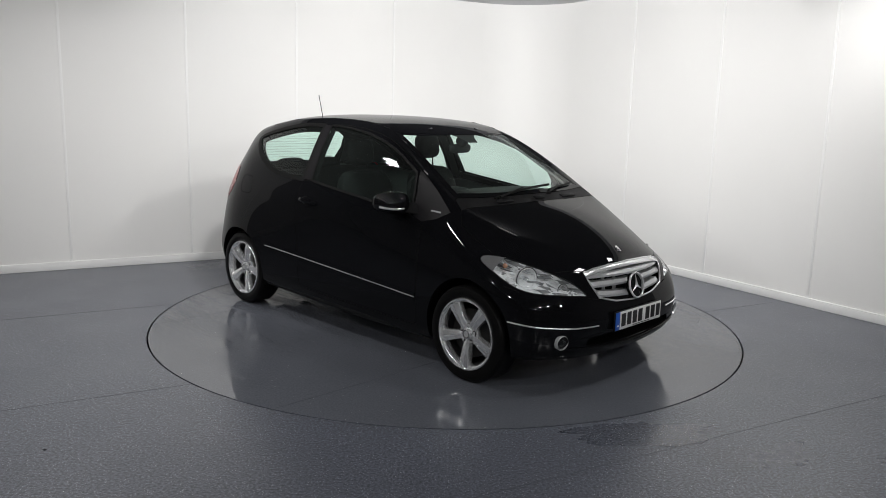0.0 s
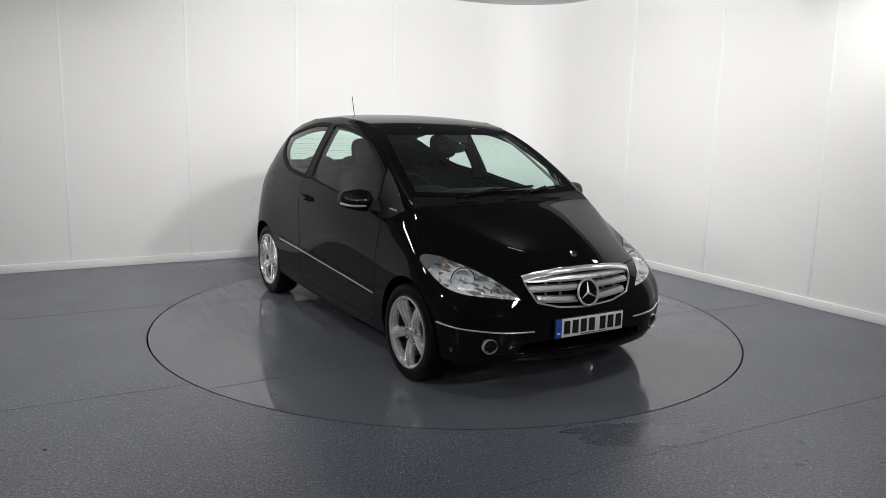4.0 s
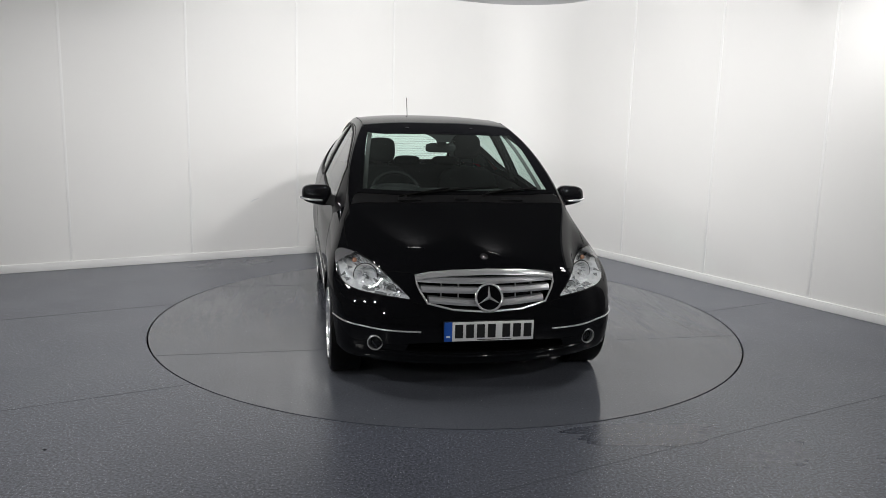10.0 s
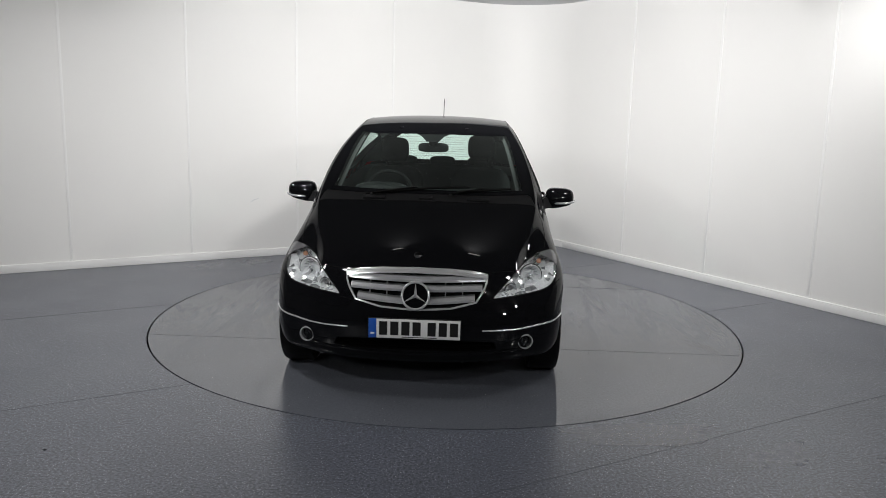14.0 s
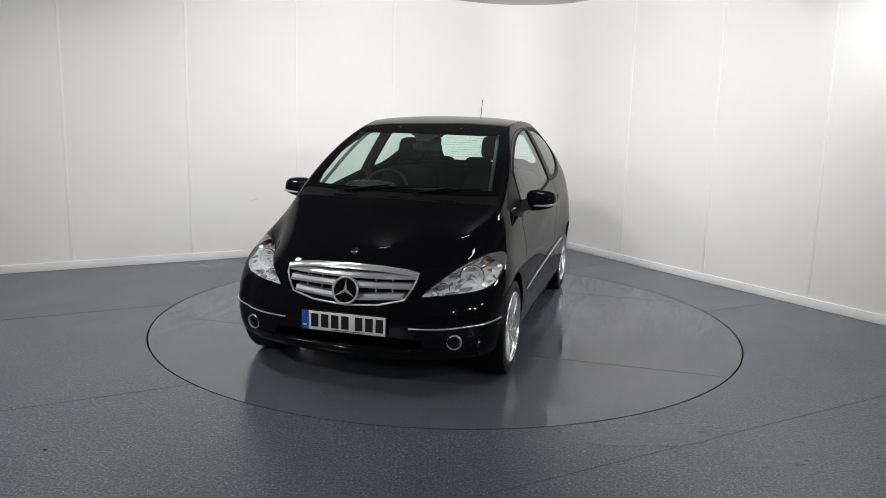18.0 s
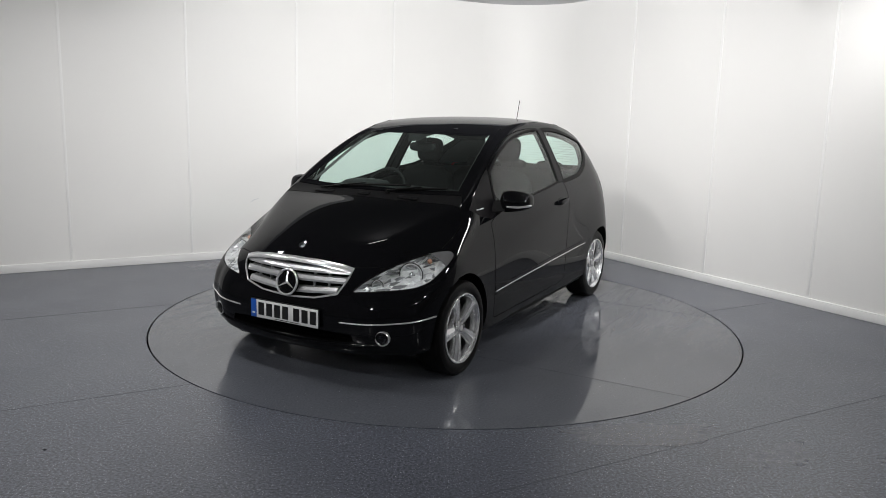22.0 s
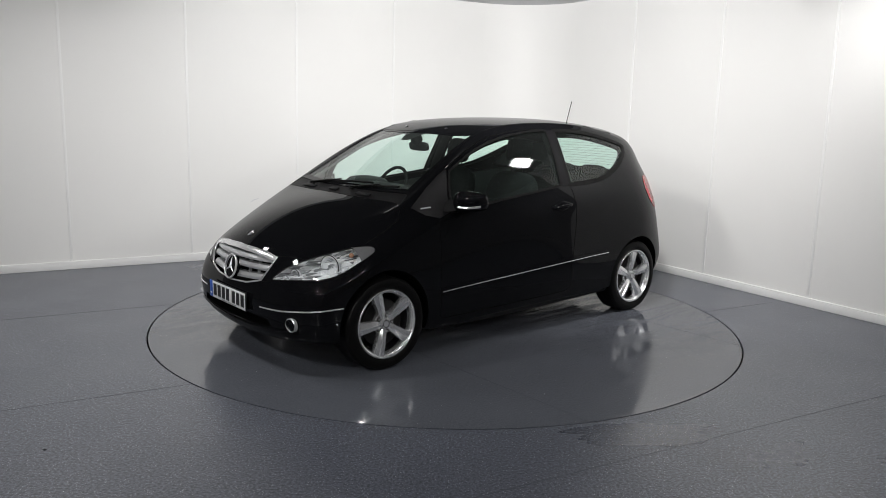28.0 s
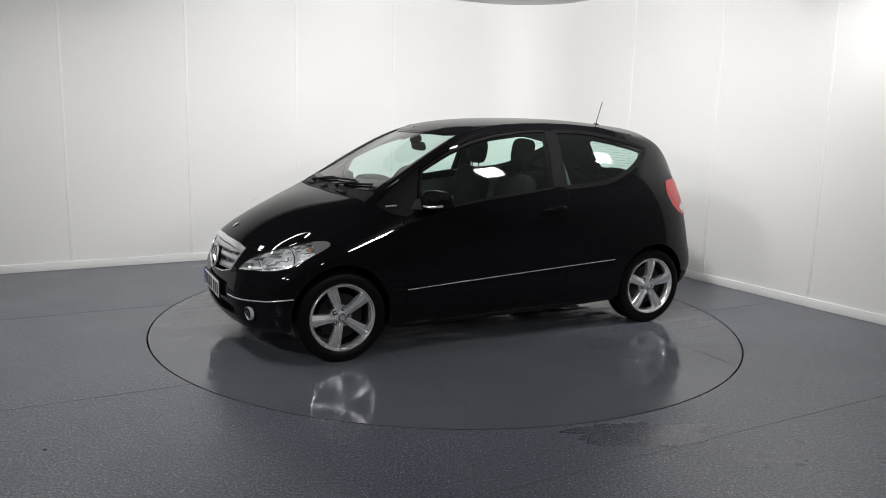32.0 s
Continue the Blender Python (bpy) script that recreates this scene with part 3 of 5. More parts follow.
def bary(a, b, c, p):
    v0, v1, v2 = b - a, c - a, p - a
    d00, d01, d11, d20, d21 = v0.dot(v0), v0.dot(v1), v1.dot(v1), v2.dot(v0), v2.dot(v1)
    den = d00 * d11 - d01 * d01
    if abs(den) < 1e-14:
        return (1, 0, 0)
    v, w = (d11 * d20 - d01 * d21) / den, (d00 * d21 - d01 * d20) / den
    return (1 - v - w, v, w)


# three ways to draw on the skin: from the side, from the front or back, from above
def view_side(s):
    return (lambda p: (p.x, p.z)), (lambda u, w: (Vector((u, s * 3.0, w)), Vector((0, -s, 0)))), (lambda f, c: s * c.y > 0.02)


def view_end(s):
    return (lambda p: (p.y, p.z)), (lambda u, w: (Vector((s * 4.0, u, w)), Vector((-s, 0, 0)))), (lambda f, c: s * c.x > 0.9)


def view_top():
    return (lambda p: (p.x, p.y)), (lambda u, w: (Vector((u, w, 3.0)), Vector((0, 0, -1)))), (lambda f, c: f.normal.z > 0.1 and c.z > 0.6)


def on_skin(view, u, w, lift=0.0):
    o, d = view[1](u, w)
    loc, n, _, _ = BVH.ray_cast(o, d)
    if loc is None:
        loc, n, _, _ = BVH.find_nearest(o + d * 2.2)
    n, loc = skin_normal(loc)
    return loc + n * lift


def inside(poly, x, y):
    hit, n = False, len(poly)
    for i in range(n):
        (x0, y0), (x1, y1) = poly[i], poly[i - 1]
        if (y0 > y) != (y1 > y) and x < (x1 - x0) * (y - y0) / (y1 - y0) + x0:
            hit = not hit
    return hit


def cut(bm, view, poly, keep=lambda f, c: True):
    """Cut the polygon out of the shell; the faces inside become a mesh of their own."""
    to2, _, facing = view
    us, ws = [p[0] for p in poly], [p[1] for p in poly]
    box = (min(us), max(us), min(ws), max(ws))

    def near(f):
        c = f.calc_center_median()
        if not facing(f, c) or not keep(f, c):
            return False
        q = [to2(v.co) for v in f.verts]
        return not (max(a for a, _ in q) < box[0] or min(a for a, _ in q) > box[1] or max(b for _, b in q) < box[2] or min(b for _, b in q) > box[3])

    n = len(poly)
    eye0, d0 = view[1](0, 0)
    eu, ew = view[1](1, 0)[0] - eye0, view[1](0, 1)[0] - eye0
    pool = {f for f in bm.faces if near(f)}
    for i in range(n):
        (u0, w0), (u1, w1) = poly[i - 1], poly[i]
        L = math.hypot(u1 - u0, w1 - w0)
        if L < 1e-6:
            continue
        lo_u, hi_u, lo_w, hi_w = min(u0, u1) - 0.002, max(u0, u1) + 0.002, min(w0, w1) - 0.002, max(w0, w1) + 0.002
        fs = []
        for f in pool:
            q = [to2(v.co) for v in f.verts]
            if max(a for a, _ in q) >= lo_u and min(a for a, _ in q) <= hi_u and max(b for _, b in q) >= lo_w and min(b for _, b in q) <= hi_w:
                fs.append(f)
        if not fs:
            continue
        fs.sort(key=lambda f: tuple(f.calc_center_median()))
        pool.difference_update(fs)
        geom = fs + list(dict.fromkeys(e for f in fs for e in f.edges)) + list(dict.fromkeys(v for f in fs for v in f.verts))
        normal = eu * (-(w1 - w0) / L) + ew * ((u1 - u0) / L)
        res = bmesh.ops.bisect_plane(bm, geom=geom, dist=1e-5, plane_co=eu * u0 + ew * w0, plane_no=normal)
        pool.update(f for f in res["geom"] if isinstance(f, bmesh.types.BMFace))
        pool.update(fs)
    got = [f for f in pool if f.is_valid and inside(poly, *to2(f.calc_center_median()))]
    out = bmesh.new()
    vm = {}
    for f in got:
        for v in f.verts:
            if v not in vm:
                vm[v] = out.verts.new(v.co)
        out.faces.new([vm[v] for v in f.verts])
    bmesh.ops.delete(bm, geom=got, context="FACES")
    return out


def skin_part(name, bm, material, parent, label="", lift=0.0, thick=0.0):
    """A panel cut from the skin, with the skin's own rounded normals."""
    bm.verts.ensure_lookup_table()
    for e in [v for v in bm.verts if not v.link_faces]:
        bm.verts.remove(e)
    normals = []
    for v in bm.verts:
        n, _ = skin_normal(v.co)
        normals.append(n)
    for v, n in zip(bm.verts, normals):
        v.co += n * lift
    me = bpy.data.meshes.new(name)
    bm.to_mesh(me)
    bm.free()
    me.materials.append(material)
    for p in me.polygons:
        p.use_smooth = True
    me.normals_split_custom_set_from_vertices([tuple(n) for n in normals])
    ob = new(name, me)
    ob.parent = parent
    if label:
        ob["label"] = label
    return ob


def strip(bm, view, pts, width, lift=0.0015, closed=False):
    """A narrow band that lies on the skin along a drawn line."""
    n = len(pts)
    rows = []
    for i in range(n):
        a = pts[i - 1] if (i or closed) else pts[i]
        b = pts[(i + 1) % n] if (i + 1 < n or closed) else pts[i]
        p = on_skin(view, *pts[i])
        pa, pb = on_skin(view, *a), on_skin(view, *b)
        nrm, _ = skin_normal(p)
        s = (pb - pa).cross(nrm).normalized() * (width / 2)
        rows.append((bm.verts.new(p - s - nrm * 0.004), bm.verts.new(p - s + nrm * lift), bm.verts.new(p + s + nrm * lift), bm.verts.new(p + s - nrm * 0.004)))
    for i in range(n if closed else n - 1):
        a, b = rows[i], rows[(i + 1) % n]
        for k in range(3):
            bm.faces.new((a[k], b[k], b[k + 1], a[k + 1]))
    bmesh.ops.recalc_face_normals(bm, faces=bm.faces)


def dense(pts, step=0.02, closed=False):
    out, n = [], len(pts)
    for i in range(n if closed else n - 1):
        (u0, w0), (u1, w1) = pts[i], pts[(i + 1) % n]
        k = max(1, int(math.hypot(u1 - u0, w1 - w0) / step))
        out += [(u0 + (u1 - u0) * j / k, w0 + (w1 - w0) * j / k) for j in range(k)]
    if not closed:
        out.append(pts[-1])
    return out


def circle2(cx, cz, r, n=40, a0=0.0, a1=360.0):
    return [(cx + r * math.cos(radians(a0 + (a1 - a0) * k / n)), cz + r * math.sin(radians(a0 + (a1 - a0) * k / n))) for k in range(n)]


# outlines drawn from the side (x, z)
DOOR_GLASS = [(.672, 1.222), (.597, 1.264), (.503, 1.314), (.41, 1.356), (.269, 1.405), (.079, 1.450), (-.15, 1.480), (-.309, 1.490), (-.376, 1.488),
              (-.366, 1.30), (-.340, 1.094), (-.137, 1.067), (.049, 1.046), (.273, 1.020), (.49, .985), (.722, .958), (.708, 1.10)]
QUARTER_GLASS = [(-.46, 1.490), (-.667, 1.488), (-.825, 1.473), (-1.013, 1.442), (-1.152, 1.412), (-1.27, 1.384), (-1.318, 1.364), (-1.275, 1.322), (-1.156, 1.252),
                 (-1.042, 1.196), (-.915, 1.149), (-.798, 1.120), (-.632, 1.104), (-.437, 1.094)]
SAIL = [(1.024, 1.000), (.971, 1.045), (.88, 1.121), (.767, 1.199), (.690, 1.240), (.728, 1.10), (.742, .958), (.824, .928), (.935, .952)]
DOOR = [(.845, .94), (.848, .60), (.835, .275), (.80, .262), (.20, .275), (-.40, .29), (-.46, .31), (-.475, .55), (-.48, .80), (-.478, .95), (-.455, 1.06), (-.425, 1.105),
        (-.10, 1.06), (.30, 1.008), (.70, .952)]
WINDSCREEN = [(1.055, 0), (1.047, .25), (1.022, .45), (.982, .660), (.82, .640), (.60, .610), (.40, .578), (.285, .555), (.332, .40), (.372, .2), (.384, 0)]
HEADLAMP = [(.442, .577), (.48, .623), (.536, .672), (.597, .718), (.658, .752), (.72, .776), (.786, .787), (.816, .778), (.833, .752), (.833, .706), (.816, .652), (.778, .619), (.71, .600), (.60, .590), (.51, .582)]
HEADLAMP = smooth_poly(HEADLAMP, 3)

PILLAR = [(-.383, 1.491), (-.453, 1.491), (-.430, 1.096), (-.348, 1.097)]
DOOR = [(.845, .90), (.848, .60), (.838, .275), (.80, .262), (.20, .272), (-.40, .287), (-.455, .31), (-.472, .55), (-.480, .80), (-.466, .95), (-.448, 1.05), (-.432, 1.088), (-.346, 1.088),
        (-.376, 1.497), (-.20, 1.498), (.0, 1.484), (.20, 1.452), (.36, 1.406), (.50, 1.346), (.60, 1.290), (.686, 1.243), (.722, 1.10), (.736, .950), (.80, .922)]
BONNET = [(1.846, 0), (1.828, .27), (1.79, .405), (1.70, .565), (1.60, .665), (1.50, .725), (1.40, .757), (1.25, .768), (1.13, .758), (1.087, .717), (1.13, .50), (1.165, .25), (1.172, 0)]
COWL = [(1.170, 0), (1.163, .25), (1.128, .50), (1.085, .715), (1.01, .690), (.987, .648), (1.024, .45), (1.049, .25), (1.057, 0)]
BUMPER_TOP = [(.95, .62), (.86, .65), (.80, .612), (.72, .592), (.62, .582), (.44, .562), (.36, .548), (.20, .508), (0, .497)]
TAIL_RED = [(-1.445, 1.115), (-1.55, 1.125), (-1.64, 1.11), (-1.70, .97), (-1.715, .84), (-1.67, .830), (-1.56, .872), (-1.48, .930), (-1.43, 1.01), (-1.425, 1.06)]
both = lambda half: half + [(u, -w) for u, w in half[-2:0:-1]]

shell = bm0
INNER = bm0.copy()
arch_f = circle2(AXLE_F, HUB_Z + 0.012, 0.335, 56)
arch_r = circle2(AXLE_R, HUB_Z + 0.012, 0.330, 56)
side_only = lambda f, c: abs(c.y) > 0.45
for s in (1, -1):
    v = view_side(s)
    for poly in (arch_f, arch_r):
        cut(shell, v, poly, lambda f, c: abs(c.y) > 0.55).free()
    door_glass = cut(shell, v, DOOR_GLASS, side_only)
    skin_part("quarter_window", cut(shell, v, QUARTER_GLASS, side_only), M_GLASS, car, "green-tinted quarter glass", -0.006)
    skin_part("pillar_cover", cut(shell, v, PILLAR, side_only), M_SAIL, car, "satin dark grey door pillar cover", 0.002)
    skin_part("mirror_triangle", cut(shell, v, SAIL, side_only), M_SAIL, car, "matt dark grey corner panel", 0.001)
    door = skin_part("door", cut(shell, v, DOOR, side_only), M_PAINT, car, "glossy black side door, closed")
    skin_part("door_window", door_glass, M_GLASS, door, "green-tinted side glass", -0.006)
    bm = bmesh.new()
    strip(bm, v, dense(DOOR, 0.03, True), 0.006, 0.0006, True)
    part("shut_line", bm, M_GAP, door)
    bm = bmesh.new()
    strip(bm, v, dense(DOOR_GLASS, 0.03, True), 0.016, 0.003, True)
    part("window_seal", bm, M_RUBBER, door)
    bm = bmesh.new()
    strip(bm, v, dense(QUARTER_GLASS, 0.02, True), 0.034, 0.002, True)
    part("window_seal", bm, M_RUBBER, car)

tv, fv, rv = view_top(), view_end(1), view_end(-1)
ws = both(WINDSCREEN)
windscreen = skin_part("windscreen", cut(shell, tv, ws), M_SCREEN, car, "green-tinted windscreen", -0.004)
bm = bmesh.new()
strip(bm, tv, dense(ws, 0.03, True), 0.030, 0.001, True)
part("screen_border", bm, M_PAINT, windscreen)
inset = [(u + (.024 if u < .39 else (-.016 if u > .95 else 0)), w - math.copysign(.014, w) if abs(w) > .5 else w) for u, w in ws]
bm = bmesh.new()
strip(bm, tv, dense(inset, 0.03, True), 0.030, -0.0005, True)
part("black_border", bm, M_PAINT, windscreen, "black printed border of the screen")
skin_part("scuttle", cut(shell, tv, both(COWL)), M_SCUTTLE, car, "dark grey plastic scuttle panel below the windscreen", -0.004)
REAR = [(-.46, 1.13), (-.49, 1.25), (-.47, 1.35), (-.40, 1.395), (0, 1.41), (.40, 1.395), (.47, 1.35), (.49, 1.25), (.46, 1.13), (0, 1.12)]
rear_glass = cut(shell, rv, REAR)
lamp_keep = lambda f, c: c.x > 1.2
for s in (1, -1):
    lamp_poly = [(s * y, z) for y, z in HEADLAMP]
    lamp_skin = cut(shell, fv, lamp_poly, lamp_keep)
    wedge = cut(lamp_skin, view_side(s), [(1.30, .60), (1.30, .86), (1.425, .86), (1.450, .76), (1.48, .60)])
    lens = skin_part("headlamp", lamp_skin, M_LENS, car, "clear headlamp with chrome reflectors, unlit", 0.001)
    skin_part("lamp_tail", wedge, M_LAMPTAIL, lens, "smoky grey rear tip of the lamp glass", 0.001)
    # faceted housing behind the lens
    facet = random.Random(5)
    bm = bmesh.new()
    rim_pts = [on_skin(fv, y, z, -0.003) for y, z in dense(lamp_poly, 0.02, True)]
    cen = sum(rim_pts, Vector()) / len(rim_pts)
    rings = [rim_pts]
    for k, (sc, back) in enumerate(((0.95, 0.022), (0.84, 0.045), (0.70, 0.058), (0.52, 0.068), (0.30, 0.075))):
        rings.append([cen + (p - cen) * sc + Vector((-back + facet.uniform(-.026, .026), -s * back * 0.35, facet.uniform(-.010, .010))) for p in rim_pts])
    vr = [[bm.verts.new(p) for p in ring] for ring in rings]
    m = len(rim_pts)
    for a, b in zip(vr, vr[1:]):
        for k in range(m):
            f = bm.faces.new((a[k], a[(k + 1) % m], b[(k + 1) % m], b[k]))
            # random facets get the painted dark reflections
            f.material_index = 1 if facet.random() < .28 else 0
    bm.faces.new(vr[-1])
    part("reflector", bm, [M_REFLECTOR, M_DARKFACET], lens, "chrome lamp housing", smooth=False)
    # two bowls with capped bulbs, and the amber indicator bulb
    for y, z, r, deep in ((.676, .682, .062, .055), (.552, .624, .030, .035)):
        bm = bmesh.new()
        lathe(bm, [(r * 1.14, -.016), (r * 1.10, .004), (r * 1.02, .006), (r * .97, -.004), (r * .86, -deep * .5), (r * .55, -deep), (.006, -deep * 1.15)], 40, "X")
        bowl = part("lamp_bowl", bm, M_BOWL, lens)
        n_, _ = skin_normal(on_skin(fv, s * y, z, 0))
        bowl.location = on_skin(fv, s * y, z, 0) - n_ * .026 - Vector((.022, 0, 0))
        bowl.rotation_euler = (0, 0, s * 0.30)
        bm = bmesh.new()                                 # dark ring round the bowl, stands in for its shaded gap
        lathe(bm, [(r * 1.15 + .003 * math.cos(a), .003 * math.sin(a)) for a in (2 * math.pi * k / 8 for k in range(8))], 40, "X", close=True)
        ring = part("bowl_edge", bm, M_BARREL, lens)
        ring.location, ring.rotation_euler = bowl.location, bowl.rotation_euler
        bm = bmesh.new()
        for k in range(16):                              # bright flutes inside the bowl
            a = 2 * math.pi * k / 16
            q = Vector((-deep * .62, r * .70 * math.cos(a), r * .70 * math.sin(a)))
            add_box(bm, q.x, q.y, q.z, deep * .7, r * .10, r * .05, Matrix.Rotation(a, 3, "X") @ Matrix.Rotation(.5, 3, "Z"))
        flutes = part("bowl_flutes", bm, M_BRIGHT, lens)
        flutes.location, flutes.rotation_euler = bowl.location, bowl.rotation_euler
        bm = bmesh.new()
        lathe(bm, [(.0001, r * .1), (r * .20, r * .05), (r * .24, -r * .2), (r * .2, -deep)], 24, "X")
        cap = part("bulb_cap", bm, M_SILVER, lens)
        cap.location, cap.rotation_euler = bowl.location, bowl.rotation_euler
    for k, (y, z) in enumerate(((.64, .725), (.62, .610), (.77, .65), (.50, .605))):     # bright ribs of the housing
        q0, q1 = on_skin(fv, s * y, z + .018, -.030), on_skin(fv, s * (y + .05), z - .012, -.030)
        bm = bmesh.new()
        tube(bm, [q0, q0.lerp(q1, .5) + Vector((-.008, 0, 0)), q1], .004, 8)
        part("rib", bm, M_BRIGHT, lens)
    bm = bmesh.new()
    bmesh.ops.create_uvsphere(bm, u_segments=20, v_segments=12, radius=0.015)
    amber = part("indicator_bulb", bm, M_AMBER, lens, "amber indicator bulb")
    amber.location = on_skin(fv, s * .730, .752, -0.028)
    for k in range(9):                                   # flutes of the lower reflector
        y = .50 + k * .030
        p = on_skin(fv, s * y, .594 + k * .002, -0.026)
        bm = bmesh.new()
        add_box(bm, p.x, p.y, p.z, .03, .012, .018, Matrix.Rotation(s * .4, 3, "Z"), .003)
        part("flute", bm, M_BRIGHT, lens)
    bm = bmesh.new()
    strip(bm, fv, dense(lamp_poly, 0.03, True), 0.006, 0.001, True)
    part("lamp_seal", bm, M_RUBBER, lens)

GRILLE_TOP = [(0, .737), (.20, .731), (.33, .717), (.405, .700)]
GRILLE = [(-y, z) for y, z in GRILLE_TOP[:0:-1]] + GRILLE_TOP + [(.402, .66), (.385, .62), (.345, .555), (.20, .520), (0, .508), (-.20, .520), (-.345, .555), (-.385, .62), (-.402, .66)]
cut(shell, fv, GRILLE).free()
INTAKE = [(-.47, .285), (-.45, .328), (-.30, .335), (.30, .335), (.45, .328), (.47, .285), (.30, .268), (-.30, .268)]
cut(shell, fv, INTAKE).free()
bonnet = skin_part("bonnet", cut(shell, tv, both(BONNET)), M_PAINT, car, "glossy black bonnet, shut")
wide_lamp = [(.62 + (y - .62) * 1.08, .69 + (z - .69) * 1.12) for y, z in HEADLAMP]
edge = dense(both(BONNET), 0.02, True)
free = [not inside(wide_lamp, abs(on_skin(tv, u, w).y), on_skin(tv, u, w).z) for u, w in edge]
start = free.index(False)
run = []
for k in range(len(edge) + 1):              # the gap round the bonnet, left out where the headlamps are
    i = (start + k) % len(edge)
    if free[i]:
        run.append(edge[i])
    elif len(run) > 2:
        bm = bmesh.new()
        strip(bm, tv, run, 0.005, 0.0006)
        part("shut_line", bm, M_GAP, bonnet)
        run = []
    else:
        run = []
bumper_poly = [(.95, .12)] + BUMPER_TOP + [(-y, z) for y, z in BUMPER_TOP[-2::-1]] + [(-.95, .12)]
bumper = skin_part("front_bumper", cut(shell, fv, bumper_poly, lambda f, c: c.x > 1.30), M_PAINT, car, "glossy black front bumper")
for s in (1, -1):
    for line in (((.87, .652), (.84, .640), (.80, .612)), ((.44, .562), (.36, .548), (.345, .553))):
        bm = bmesh.new()
        strip(bm, fv, dense([(s * y, z) for y, z in line], 0.02), 0.005, 0.0006)
        part("shut_line", bm, M_GAP, bumper)
for s in (1, -1):
    lamp = skin_part("tail_lamp", cut(shell, view_side(s), TAIL_RED, lambda f, c: abs(c.y) > .4), M_RED, car, "red tail lamp", 0.003)
    bm = bmesh.new()
    strip(bm, view_side(s), dense([(-1.60, .925), (-1.655, .875)], 0.01), 0.055, 0.006)
    part("reversing_lens", bm, M_CLEARLENS, lamp, "clear reversing lens")
    bm = bmesh.new()
    bm.faces.new([bm.verts.new(on_skin(view_side(s), -1.585 + (x + 1.585) * 1.1, .985 + (z - .985) * 1.1, -.045)) for x, z in TAIL_RED])
    part("lamp_back", bm, M_RUBBER, lamp, smooth=False)
REAR_BUMPER = [(.95, .12), (.95, .585), (.60, .60), (0, .61), (-.60, .60), (-.95, .585), (-.95, .12)]
skin_part("rear_bumper", cut(shell, rv, REAR_BUMPER, lambda f, c: c.x < -1.42), M_PAINT, car, "glossy black rear bumper")
TAILGATE = [(.50, .62), (.53, .90), (.53, 1.15), (.525, 1.38), (.46, 1.45), (0, 1.47), (-.46, 1.45), (-.525, 1.38), (-.53, 1.15), (-.53, .90), (-.50, .62), (0, .625)]
tailgate = skin_part("tailgate", cut(shell, rv, TAILGATE, lambda f, c: c.x < -1.3), M_PAINT, car, "glossy black tailgate, shut")
skin_part("rear_window", rear_glass, M_GLASS, tailgate, "green-tinted rear screen", -0.004)
for k in range(9):
    bm = bmesh.new()
    z = 1.165 + .024 * k
    tube(bm, [on_skin(rv, y, z, -.008) for y in (j * .44 / 6 for j in range(-6, 7))], .0009, 5)
    part("heating_wire", bm, M_BARREL, tailgate)
skin_part("body", shell, M_PAINT, car, "glossy black painted body")


